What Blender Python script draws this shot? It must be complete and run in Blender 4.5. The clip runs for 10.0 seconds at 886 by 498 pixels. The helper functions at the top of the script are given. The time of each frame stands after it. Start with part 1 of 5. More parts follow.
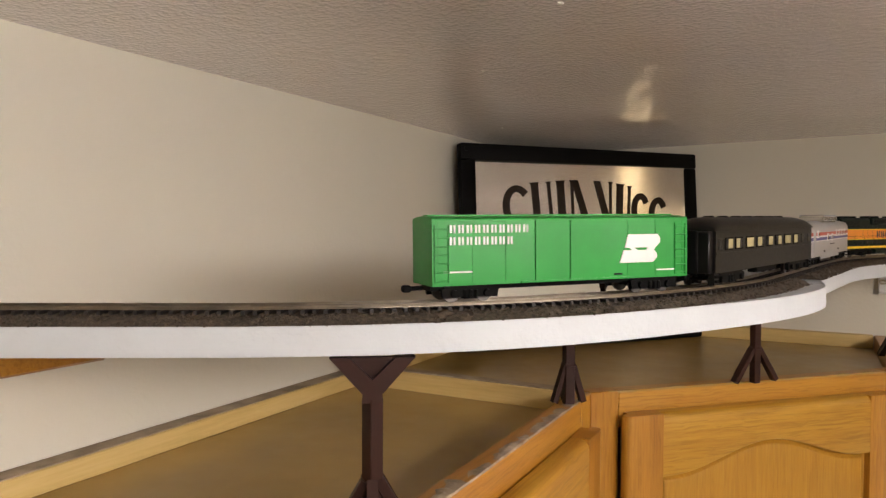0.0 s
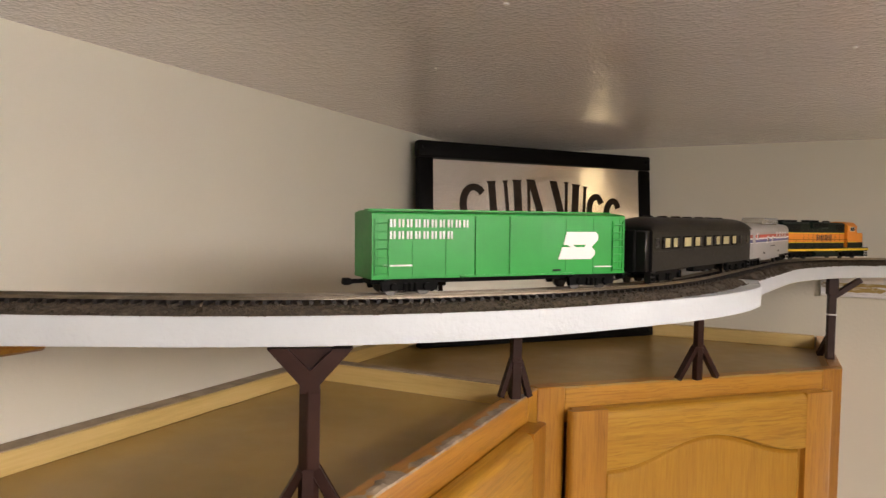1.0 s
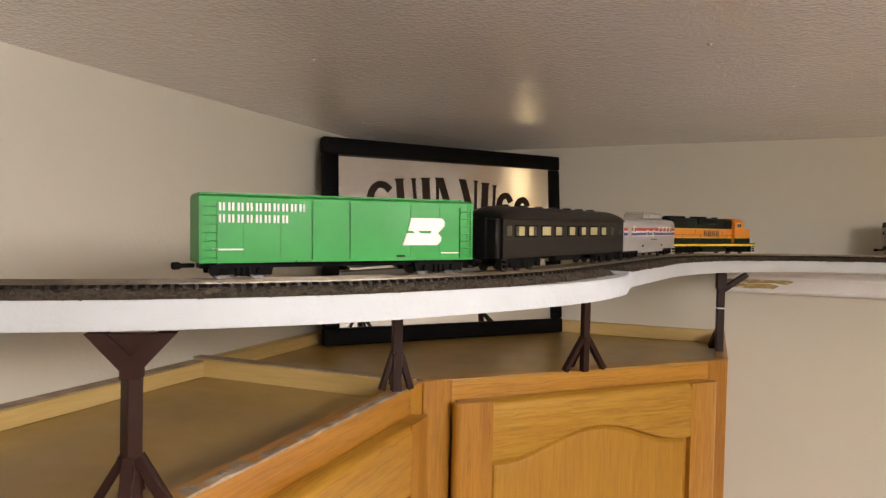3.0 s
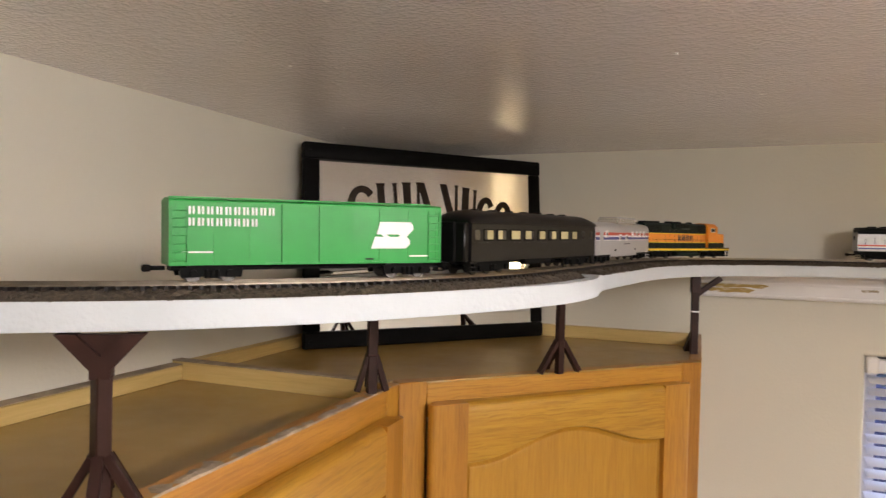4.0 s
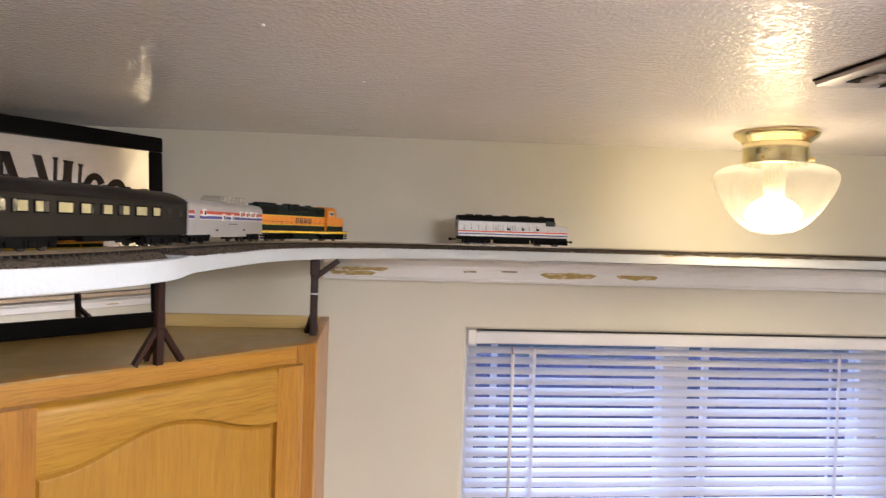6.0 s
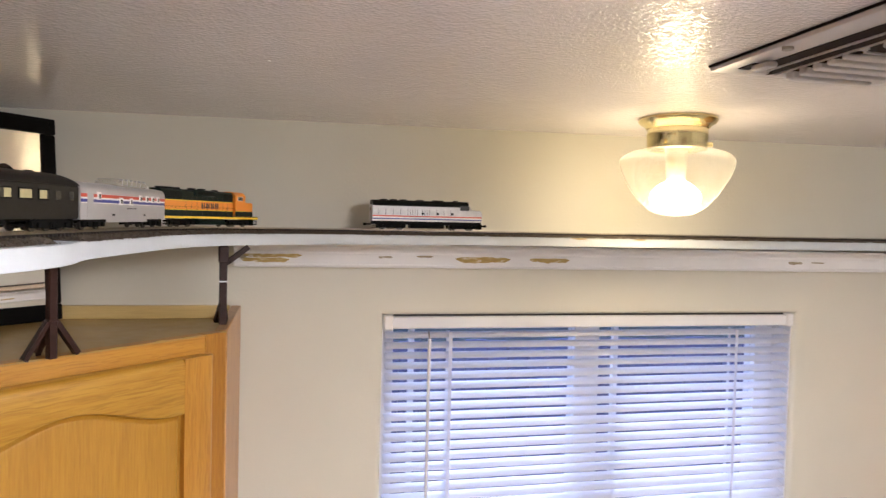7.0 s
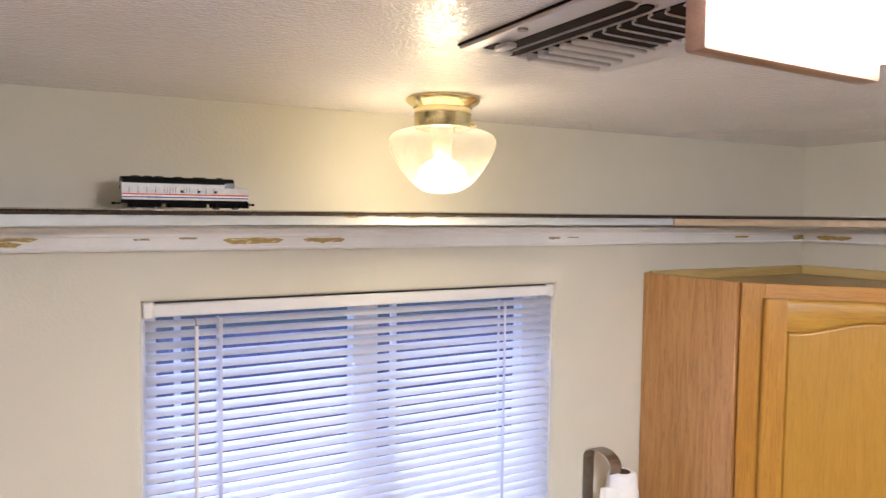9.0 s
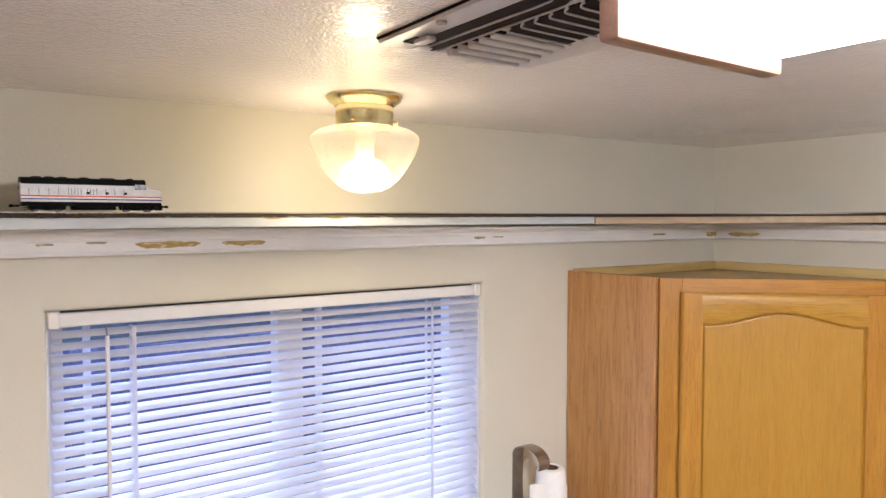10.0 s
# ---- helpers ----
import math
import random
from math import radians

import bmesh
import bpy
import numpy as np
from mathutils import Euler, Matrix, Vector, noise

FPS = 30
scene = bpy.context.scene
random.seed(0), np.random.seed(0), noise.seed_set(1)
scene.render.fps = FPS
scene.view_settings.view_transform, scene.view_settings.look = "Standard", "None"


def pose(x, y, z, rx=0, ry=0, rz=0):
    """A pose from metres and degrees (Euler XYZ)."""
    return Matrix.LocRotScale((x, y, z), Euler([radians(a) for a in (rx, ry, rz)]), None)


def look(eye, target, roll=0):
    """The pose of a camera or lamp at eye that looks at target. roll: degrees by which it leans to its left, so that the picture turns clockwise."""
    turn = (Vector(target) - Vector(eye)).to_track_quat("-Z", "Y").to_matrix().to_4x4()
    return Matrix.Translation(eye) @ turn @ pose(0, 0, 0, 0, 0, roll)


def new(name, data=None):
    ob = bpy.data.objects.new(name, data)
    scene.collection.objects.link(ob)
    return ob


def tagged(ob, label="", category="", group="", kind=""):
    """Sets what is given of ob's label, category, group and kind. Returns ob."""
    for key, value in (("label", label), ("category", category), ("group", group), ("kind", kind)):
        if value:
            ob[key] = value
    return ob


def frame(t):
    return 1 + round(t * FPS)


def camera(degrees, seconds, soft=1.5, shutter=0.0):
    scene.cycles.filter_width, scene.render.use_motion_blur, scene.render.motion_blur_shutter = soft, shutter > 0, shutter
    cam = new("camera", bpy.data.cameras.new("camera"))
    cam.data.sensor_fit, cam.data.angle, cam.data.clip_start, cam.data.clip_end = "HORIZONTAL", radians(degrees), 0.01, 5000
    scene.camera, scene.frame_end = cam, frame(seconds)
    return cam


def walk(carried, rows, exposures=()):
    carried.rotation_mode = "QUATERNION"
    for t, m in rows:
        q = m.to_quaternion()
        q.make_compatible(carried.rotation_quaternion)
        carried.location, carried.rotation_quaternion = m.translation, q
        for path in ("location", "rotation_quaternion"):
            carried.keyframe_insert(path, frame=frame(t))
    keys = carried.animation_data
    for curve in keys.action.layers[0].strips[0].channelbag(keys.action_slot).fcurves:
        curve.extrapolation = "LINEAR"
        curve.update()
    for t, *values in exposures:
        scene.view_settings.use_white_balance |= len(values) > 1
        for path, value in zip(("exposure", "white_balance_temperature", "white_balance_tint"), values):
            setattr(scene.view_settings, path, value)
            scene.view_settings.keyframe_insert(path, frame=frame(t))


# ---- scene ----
cam = camera(65.6, 10.0, soft=1.35, shutter=0.35)
PATH = [
    (0, (-0.3583, -1.3214, 2.1774), (-1.3090, 0.4370, 2.1150), 0.20),
    (0.5, (-0.3508, -1.3168, 2.1756), (-1.2649, 0.4610, 2.1156), 0.44),
    (1, (-0.3416, -1.3200, 2.1753), (-1.2046, 0.4830, 2.1090), 1.26),
    (1.5, (-0.3284, -1.3163, 2.1724), (-1.1168, 0.5206, 2.1070), 1.30),
    (2, (-0.3159, -1.3054, 2.1689), (-1.0631, 0.5487, 2.1075), 1.45),
    (2.5, (-0.2959, -1.2999, 2.1707), (-1.0335, 0.5581, 2.1067), 1.36),
    (2.7, (-0.2873, -1.2956, 2.1686), (-1.0232, 0.5631, 2.1080), 1.30),
    (3.8, (-0.2625, -1.2912, 2.1577), (-0.9814, 0.5756, 2.1414), 1.45),
    (4, (-0.2597, -1.2979, 2.1636), (-0.9613, 0.5747, 2.1307), 1.39),
    (4.2, (-0.2518, -1.2856, 2.1549), (-0.7792, 0.6434, 2.1433), 1.74),
    (4.5, (-0.2333, -1.2642, 2.1643), (-0.2902, 0.7350, 2.1686), 2.07),
    (5, (-0.2179, -1.2610, 2.1609), (-0.1162, 0.7364, 2.1684), 1.99),
    (5.5, (-0.2124, -1.2626, 2.1605), (-0.0504, 0.7308, 2.1582), 1.83),
    (5.7, (-0.2025, -1.2622, 2.1556), (-0.0252, 0.7298, 2.1416), 1.91),
    (6.8, (-0.1798, -1.2566, 2.1565), (0.2255, 0.7004, 2.0822), 1.62),
    (7, (-0.1804, -1.2582, 2.1496), (0.2684, 0.6898, 2.0876), 1.40),
    (7.5, (-0.1687, -1.2550, 2.1429), (0.3808, 0.6668, 2.0731), 1.61),
    (8, (-0.1538, -1.2588, 2.1499), (0.5390, 0.6159, 2.0750), 1.63),
    (8.5, (-0.1361, -1.2580, 2.1467), (0.7200, 0.5472, 2.0559), 1.37),
    (9, (-0.1277, -1.2580, 2.1411), (0.8560, 0.4806, 2.0429), 0.80),
    (9.5, (-0.1208, -1.2498, 2.1337), (0.9693, 0.4246, 2.0423), -0.20),
    (10, (-0.1172, -1.2523, 2.1300), (1.0424, 0.3753, 2.0500), -0.02),
]
EXPOSURES = [(0.0, -0.33, 6750, 17), (2.5, -0.30, 6720, 17), (4.0, -0.25, 6550, 16), (4.5, -0.13, 6220, 16), (5.5, -0.07, 6100, 16), (7.0, -0.03, 6020, 16), (8.5, 0.01, 5950, 16), (10.0, 0.04, 5900, 16)]
walk(cam, [(t, look(e, g, r)) for t, e, g, r in PATH], EXPOSURES)

# ---------------------------------------------------------------- world, lights
world = bpy.data.worlds.new("dusk_sky")
scene.world = world
world.use_nodes = True
wn = world.node_tree
sky = wn.nodes.new("ShaderNodeTexSky")
sky.sky_type = 'NISHITA'
sky.sun_disc = False
sky.sun_elevation = radians(30)
sky.sun_rotation = radians(160)
tint = wn.nodes.new("ShaderNodeMix")
tint.data_type = 'RGBA'
tint.blend_type = 'MULTIPLY'
tint.inputs[0].default_value = 1.0
tint.inputs[7].default_value = (0.55, 0.72, 1.35, 1)
wn.links.new(sky.outputs[0], tint.inputs[6])
wn.links.new(tint.outputs[2], wn.nodes["Background"].inputs[0])
wn.nodes["Background"].inputs[1].default_value = 0.30

BULB_POWER = 36.0
TUBE_POWER = 43.5

# daylight of the dusk sky falling on the window from above
day = bpy.data.lights.new("window_daylight", 'AREA')
day.shape = 'RECTANGLE'
day.size, day.size_y = 10.0, 8.0
day.energy = 2250.0
day.color = (0.585, 0.70, 1.0)
day_ob = new("window_daylight", day)
day_ob.matrix_basis = look((0.445, 6.0, 8.0), (0.445, 0.0, 1.55))

# ---------------------------------------------------------------- materials
def nodes_of(name):
    m = bpy.data.materials.new(name)
    m.use_nodes = True
    nt = m.node_tree
    return m, nt, nt.nodes["Principled BSDF"]


def link(nt, a, b):
    nt.links.new(a, b)


def tex_coords(nt, scale=(1, 1, 1)):
    tc = nt.nodes.new("ShaderNodeTexCoord")
    mp = nt.nodes.new("ShaderNodeMapping")
    mp.inputs["Scale"].default_value = scale
    link(nt, tc.outputs["Object"], mp.inputs["Vector"])
    return mp.outputs[0]


def noise_tex(nt, vec, scale, detail=4.0, rough=0.55):
    n = nt.nodes.new("ShaderNodeTexNoise")
    n.inputs["Scale"].default_value = scale
    n.inputs["Detail"].default_value = detail
    n.inputs["Roughness"].default_value = rough
    link(nt, vec, n.inputs["Vector"])
    return n.outputs["Fac"]


def ramp(nt, fac, stops):
    r = nt.nodes.new("ShaderNodeValToRGB")
    e = r.color_ramp.elements
    e[0].position, e[0].color = stops[0][0], (*stops[0][1], 1)
    e[1].position, e[1].color = stops[-1][0], (*stops[-1][1], 1)
    for p, c in stops[1:-1]:
        k = e.new(p)
        k.color = (*c, 1)
    link(nt, fac, r.inputs[0])
    return r.outputs[0]


def bump(nt, bsdf, height, strength, distance):
    b = nt.nodes.new("ShaderNodeBump")
    b.inputs["Strength"].default_value = strength
    b.inputs["Distance"].default_value = distance
    link(nt, height, b.inputs["Height"])
    link(nt, b.outputs[0], bsdf.inputs["Normal"])
    link(nt, b.outputs[0], bsdf.inputs["Coat Normal"])


def math_node(nt, op, a, b):
    m = nt.nodes.new("ShaderNodeMath")
    m.operation = op
    for i, v in enumerate((a, b)):
        if isinstance(v, (int, float)):
            m.inputs[i].default_value = v
        else:
            link(nt, v, m.inputs[i])
    return m.outputs[0]


def paint(name, c, rough=0.5, metal=0.0, vary=0.12, scale=40.0, bump_d=0.0, bump_scale=300.0, spec=0.5, coat=0.0):
    """A painted, moulded or cast surface with broad and fine variation."""
    m, nt, b = nodes_of(name)
    v = tex_coords(nt)
    big = noise_tex(nt, v, scale, 5)
    lo = tuple(x * (1 - vary) for x in c)
    hi = tuple(min(1, x * (1 + vary)) for x in c)
    link(nt, ramp(nt, big, [(0.3, lo), (0.7, hi)]), b.inputs["Base Color"])
    fine = noise_tex(nt, v, scale * 6, 3)
    rr = nt.nodes.new("ShaderNodeMapRange")
    rr.inputs["To Min"].default_value = max(0.02, rough - 0.08)
    rr.inputs["To Max"].default_value = min(1, rough + 0.08)
    link(nt, fine, rr.inputs["Value"])
    link(nt, rr.outputs[0], b.inputs["Roughness"])
    b.inputs["Metallic"].default_value = metal
    b.inputs["Specular IOR Level"].default_value = spec
    b.inputs["Coat Weight"].default_value = coat
    if bump_d:
        bump(nt, b, noise_tex(nt, v, bump_scale, 3), 0.6, bump_d)
    return m


def plaster(name, c, rough, peel_scale, peel_d, blotch=0.05, spec=0.4, coat=0.0, patchy=0.0):
    """Textured drywall paint: sprayed blobs, in places worn flatter, over a broad unevenness."""
    m, nt, b = nodes_of(name)
    v = tex_coords(nt)
    broad = noise_tex(nt, v, 2.3, 3)
    link(nt, ramp(nt, broad, [(0.3, tuple(x * (1 - blotch) for x in c)), (0.7, tuple(min(1, x * (1 + blotch)) for x in c))]),
         b.inputs["Base Color"])
    b.inputs["Roughness"].default_value = rough
    b.inputs["Specular IOR Level"].default_value = spec
    b.inputs["Coat Weight"].default_value = coat
    b.inputs["Coat Roughness"].default_value = 0.05
    blob = noise_tex(nt, v, peel_scale, 1.5, 0.5)
    soft = nt.nodes.new("ShaderNodeMapRange")
    soft.interpolation_type = 'SMOOTHSTEP'
    soft.inputs["From Min"].default_value = 0.40
    soft.inputs["From Max"].default_value = 0.68
    link(nt, blob, soft.inputs["Value"])
    h = soft.outputs[0]
    if patchy:
        where = nt.nodes.new("ShaderNodeMapRange")
        where.inputs["From Min"].default_value = 0.42
        where.inputs["From Max"].default_value = 0.60
        where.inputs["To Min"].default_value = 1.0 - patchy
        link(nt, noise_tex(nt, v, 3.7, 2.0), where.inputs["Value"])
        h = math_node(nt, 'MULTIPLY', h, where.outputs[0])
    bump(nt, b, h, 1.0, peel_d)
    if coat:
        # the gloss rides on the sprayed texture more sharply than the flat paint below it
        b.inputs["Coat IOR"].default_value = 1.7
        peak = nt.nodes.new("ShaderNodeBump")
        peak.inputs["Distance"].default_value = peel_d * 34.0
        link(nt, math_node(nt, 'ADD', h, math_node(nt, 'MULTIPLY', noise_tex(nt, v, 70.0, 2.0), 0.8)), peak.inputs["Height"])
        link(nt, peak.outputs[0], b.inputs["Coat Normal"])
    return m


def wood(name, grain, dark, mid, light, rough=0.38, scale=1.0, figure=1.0, bump_d=0.0004, coat=0.15, bands=0.42, pores=0.0):
    """Wood with cathedral figure and open pores; grain is the axis (0, 1 or 2) along which it runs."""
    m, nt, b = nodes_of(name)
    s = [9.0 * scale] * 3
    s[grain] = 0.9 * scale
    v = tex_coords(nt, s)
    info = nt.nodes.new("ShaderNodeObjectInfo")
    shift = nt.nodes.new("ShaderNodeVectorMath")
    shift.operation = 'ADD'
    comb = nt.nodes.new("ShaderNodeCombineXYZ")
    k = math_node(nt, 'MULTIPLY', info.outputs["Random"], 37.0)
    for i in range(3):
        link(nt, k, comb.inputs[i])
    link(nt, v, shift.inputs[0])
    link(nt, comb.outputs[0], shift.inputs[1])
    vv = shift.outputs[0]
    warp = noise_tex(nt, vv, 1.1, 3)
    rings = nt.nodes.new("ShaderNodeMath")
    rings.operation = 'SINE'
    link(nt, math_node(nt, 'MULTIPLY', warp, 46.0 * figure), rings.inputs[0])
    r01 = math_node(nt, 'ADD', math_node(nt, 'MULTIPLY', rings.outputs[0], 0.2), 0.5)
    fib_s = [430.0 * scale] * 3
    fib_s[grain] = 22.0 * scale
    fv = tex_coords(nt, fib_s)
    fibre = noise_tex(nt, fv, 1.0, 4, 0.65)
    mixf = math_node(nt, 'ADD', math_node(nt, 'MULTIPLY', r01, bands), math_node(nt, 'MULTIPLY', fibre, 1 - bands))
    tone = math_node(nt, 'ADD', mixf, math_node(nt, 'MULTIPLY', math_node(nt, 'SUBTRACT', info.outputs["Random"], 0.5), 0.26))
    colour = ramp(nt, tone, [(0.24, dark), (0.5, mid), (0.80, light)])
    if pores:
        # open pores: short dark wavy dashes along the grain
        ps = [420.0 * scale] * 3
        ps[grain] = 15.0 * scale
        wav = nt.nodes.new("ShaderNodeVectorMath")
        wav.operation = 'ADD'
        sway = nt.nodes.new("ShaderNodeCombineXYZ")
        lean = math_node(nt, 'MULTIPLY', noise_tex(nt, tex_coords(nt), 24.0, 2.0), 3.0)
        for i in range(3):
            if i != grain:
                link(nt, lean, sway.inputs[i])
        link(nt, tex_coords(nt, ps), wav.inputs[0])
        link(nt, sway.outputs[0], wav.inputs[1])
        dash = nt.nodes.new("ShaderNodeMapRange")
        dash.inputs["From Min"].default_value = 0.50
        dash.inputs["From Max"].default_value = 0.66
        dash.inputs["To Max"].default_value = pores
        link(nt, noise_tex(nt, wav.outputs[0], 1.0, 2.0), dash.inputs["Value"])
        mix = nt.nodes.new("ShaderNodeMix")
        mix.data_type = 'RGBA'
        link(nt, dash.outputs[0], mix.inputs[0])
        link(nt, colour, mix.inputs[6])
        mix.inputs[7].default_value = (*(x * 0.62 for x in dark), 1)
        colour = mix.outputs[2]
    link(nt, colour, b.inputs["Base Color"])
    b.inputs["Roughness"].default_value = rough
    b.inputs["Coat Weight"].default_value = coat
    b.inputs["Coat Roughness"].default_value = 0.25
    bump(nt, b, fibre, 0.5, bump_d)
    return m


def glow(name, c, strength):
    m = bpy.data.materials.new(name)
    m.use_nodes = True
    nt = m.node_tree
    nt.nodes.remove(nt.nodes["Principled BSDF"])
    e = nt.nodes.new("ShaderNodeEmission")
    e.inputs[0].default_value = (*c, 1)
    e.inputs[1].default_value = strength
    link(nt, e.outputs[0], nt.nodes["Material Output"].inputs[0])
    return m


def glass(name, c, rough, ior=1.45):
    m, nt, b = nodes_of(name)
    b.inputs["Base Color"].default_value = (*c, 1)
    b.inputs["Transmission Weight"].default_value = 1
    b.inputs["Roughness"].default_value = rough
    b.inputs["IOR"].default_value = ior
    return m


M_WALL = plaster("wall_paint", (0.70, 0.672, 0.575), 0.45, 165.0, 0.00014, spec=0.4, patchy=0.85)
def worn_patch(name, bare, left):
    """Bare wood where paint has rubbed off, with streaks of the paint left on it."""
    m, nt, b = nodes_of(name)
    v = tex_coords(nt, (0.35, 0.35, 1.0))
    link(nt, ramp(nt, noise_tex(nt, v, 210.0, 4), [(0.36, tuple(x * 0.85 for x in bare)), (0.54, bare), (0.64, left)]), b.inputs["Base Color"])
    b.inputs["Roughness"].default_value = 0.7
    return m


M_CEIL = plaster("ceiling_paint", (0.855, 0.81, 0.83), 0.5, 240.0, 0.00003, spec=0.2, coat=1.0, patchy=0.6)
M_FLOOR = paint("floor_vinyl", (0.33, 0.28, 0.22), 0.4, scale=5)
M_OAK_V = wood("oak_upright", 2, (0.29, 0.113, 0.011), (0.41, 0.187, 0.020), (0.48, 0.245, 0.032), pores=0.32)
M_OAK_H = wood("oak_level", 0, (0.29, 0.113, 0.011), (0.41, 0.183, 0.020), (0.48, 0.240, 0.032), pores=0.36)
M_GOLD_V = wood("golden_oak_upright", 2, (0.34, 0.157, 0.016), (0.405, 0.205, 0.022), (0.455, 0.245, 0.031), coat=0.2, bands=0.25, pores=0.18)
M_GOLD_H = wood("golden_oak_level", 0, (0.35, 0.162, 0.016), (0.44, 0.235, 0.027), (0.50, 0.295, 0.042), figure=1.5, coat=0.06, bands=0.3, pores=0.45)
M_OAK_SIDE = wood("oak_side_veneer", 2, (0.25, 0.104, 0.028), (0.45, 0.226, 0.073), (0.54, 0.300, 0.110), scale=0.55, figure=2.2, pores=0.3)
M_RAIL = wood("pale_rail_wood", 0, (0.49, 0.34, 0.115), (0.61, 0.44, 0.165), (0.69, 0.52, 0.23), rough=0.5, coat=0)
M_RAIL_Y = wood("pale_rail_wood_turned", 1, (0.49, 0.34, 0.115), (0.61, 0.44, 0.165), (0.69, 0.52, 0.23), rough=0.5, coat=0)
M_CAP = wood("dull_end_cap_wood", 0, (0.24, 0.14, 0.095), (0.34, 0.205, 0.145), (0.40, 0.26, 0.19))
M_DUST = paint("dusty_rail_edge", (0.33, 0.26, 0.18), 0.8, vary=0.3, scale=40)
M_TOP = paint("dusty_cabinet_top", (0.335, 0.214, 0.058), 0.36, vary=0.18, scale=7, coat=0.25, bump_d=0.0002, bump_scale=900)
M_RAW = paint("raw_sealant_edge", (0.31, 0.24, 0.17), 0.5, vary=0.45, scale=60, bump_d=0.002, bump_scale=120)
M_SHELF = paint("shelf_white_paint", (0.575, 0.615, 0.645), 0.55, vary=0.04, scale=18, bump_d=0.0008, bump_scale=260)
M_SHELF_RAW = wood("shelf_bare_board", 0, (0.48, 0.36, 0.23), (0.60, 0.47, 0.32), (0.66, 0.54, 0.39), rough=0.6, coat=0)
M_BALLAST = paint("ballast_brown", (0.066, 0.050, 0.034), 0.95, vary=0.6, scale=420, bump_d=0.002, bump_scale=700)
M_TIE = paint("tie_plastic", (0.012, 0.009, 0.008), 0.6, vary=0.25, scale=120)
M_RAILMETAL = paint("nickel_rail", (0.40, 0.35, 0.28), 0.36, metal=1.0, vary=0.2, scale=90)
M_TRESTLE = paint("trestle_brown_plastic", (0.029, 0.0112, 0.0080), 0.46, spec=0.2, vary=0.25, scale=60, bump_d=0.0001, bump_scale=400)
M_BLACK = paint("black_frame_lacquer", (0.004, 0.0036, 0.0036), 0.55, spec=0.08, vary=0.3, scale=30)
M_WHITE = paint("white_trim_paint", (0.84, 0.83, 0.82), 0.4, vary=0.04, scale=12)
M_CHIP = worn_patch("chipped_wood_patch", (0.47, 0.33, 0.10), (0.70, 0.62, 0.47))
M_STAIN = worn_patch("rubbed_grey_patch", (0.36, 0.30, 0.20), (0.68, 0.64, 0.58))
M_BRASS = paint("polished_brass", (0.86, 0.75, 0.41), 0.22, metal=1.0, vary=0.08, scale=25)
M_NICKEL = paint("brushed_nickel", (0.36, 0.32, 0.28), 0.35, metal=1.0, vary=0.1, scale=50)
M_SOCKET = paint("dull_porcelain", (0.55, 0.50, 0.40), 0.6)
M_DARK = paint("gap_shade_and_post_black", (0.02, 0.02, 0.022), 0.6)
M_GREY_DARK = paint("vent_slot_shade_brown", (0.017, 0.0105, 0.0115), 0.6, spec=0.05)
M_VENT = paint("vent_white_plastic", (0.56, 0.54, 0.56), 0.35, vary=0.05, scale=10)
M_VINYL = paint("window_vinyl", (0.80, 0.80, 0.82), 0.35, vary=0.04, scale=8)
M_PAPER = paint("paper_towel", (0.88, 0.87, 0.85), 0.9, vary=0.03, scale=60, bump_d=0.0012, bump_scale=160)
M_GLASS = glass("clear_glass", (0.98, 0.98, 1.0), 0.0)
M_BULB = glow("warm_bulb_glow", (1.0, 0.795, 0.455), BULB_POWER)
M_TUBE = glow("tube_diffuser_glow", (1.0, 0.95, 0.89), TUBE_POWER)


def blind_material():
    m, nt, b = nodes_of("blind_vinyl")
    b.inputs["Base Color"].default_value = (0.86, 0.84, 0.86, 1)
    b.inputs["Roughness"].default_value = 0.35
    t = nt.nodes.new("ShaderNodeBsdfTranslucent")
    t.inputs[0].default_value = (0.80, 0.82, 0.86, 1)
    mix = nt.nodes.new("ShaderNodeMixShader")
    mix.inputs[0].default_value = 0.50
    link(nt, b.outputs[0], mix.inputs[1])
    link(nt, t.outputs[0], mix.inputs[2])
    link(nt, mix.outputs[0], nt.nodes["Material Output"].inputs[0])
    return m


M_BLIND = blind_material()


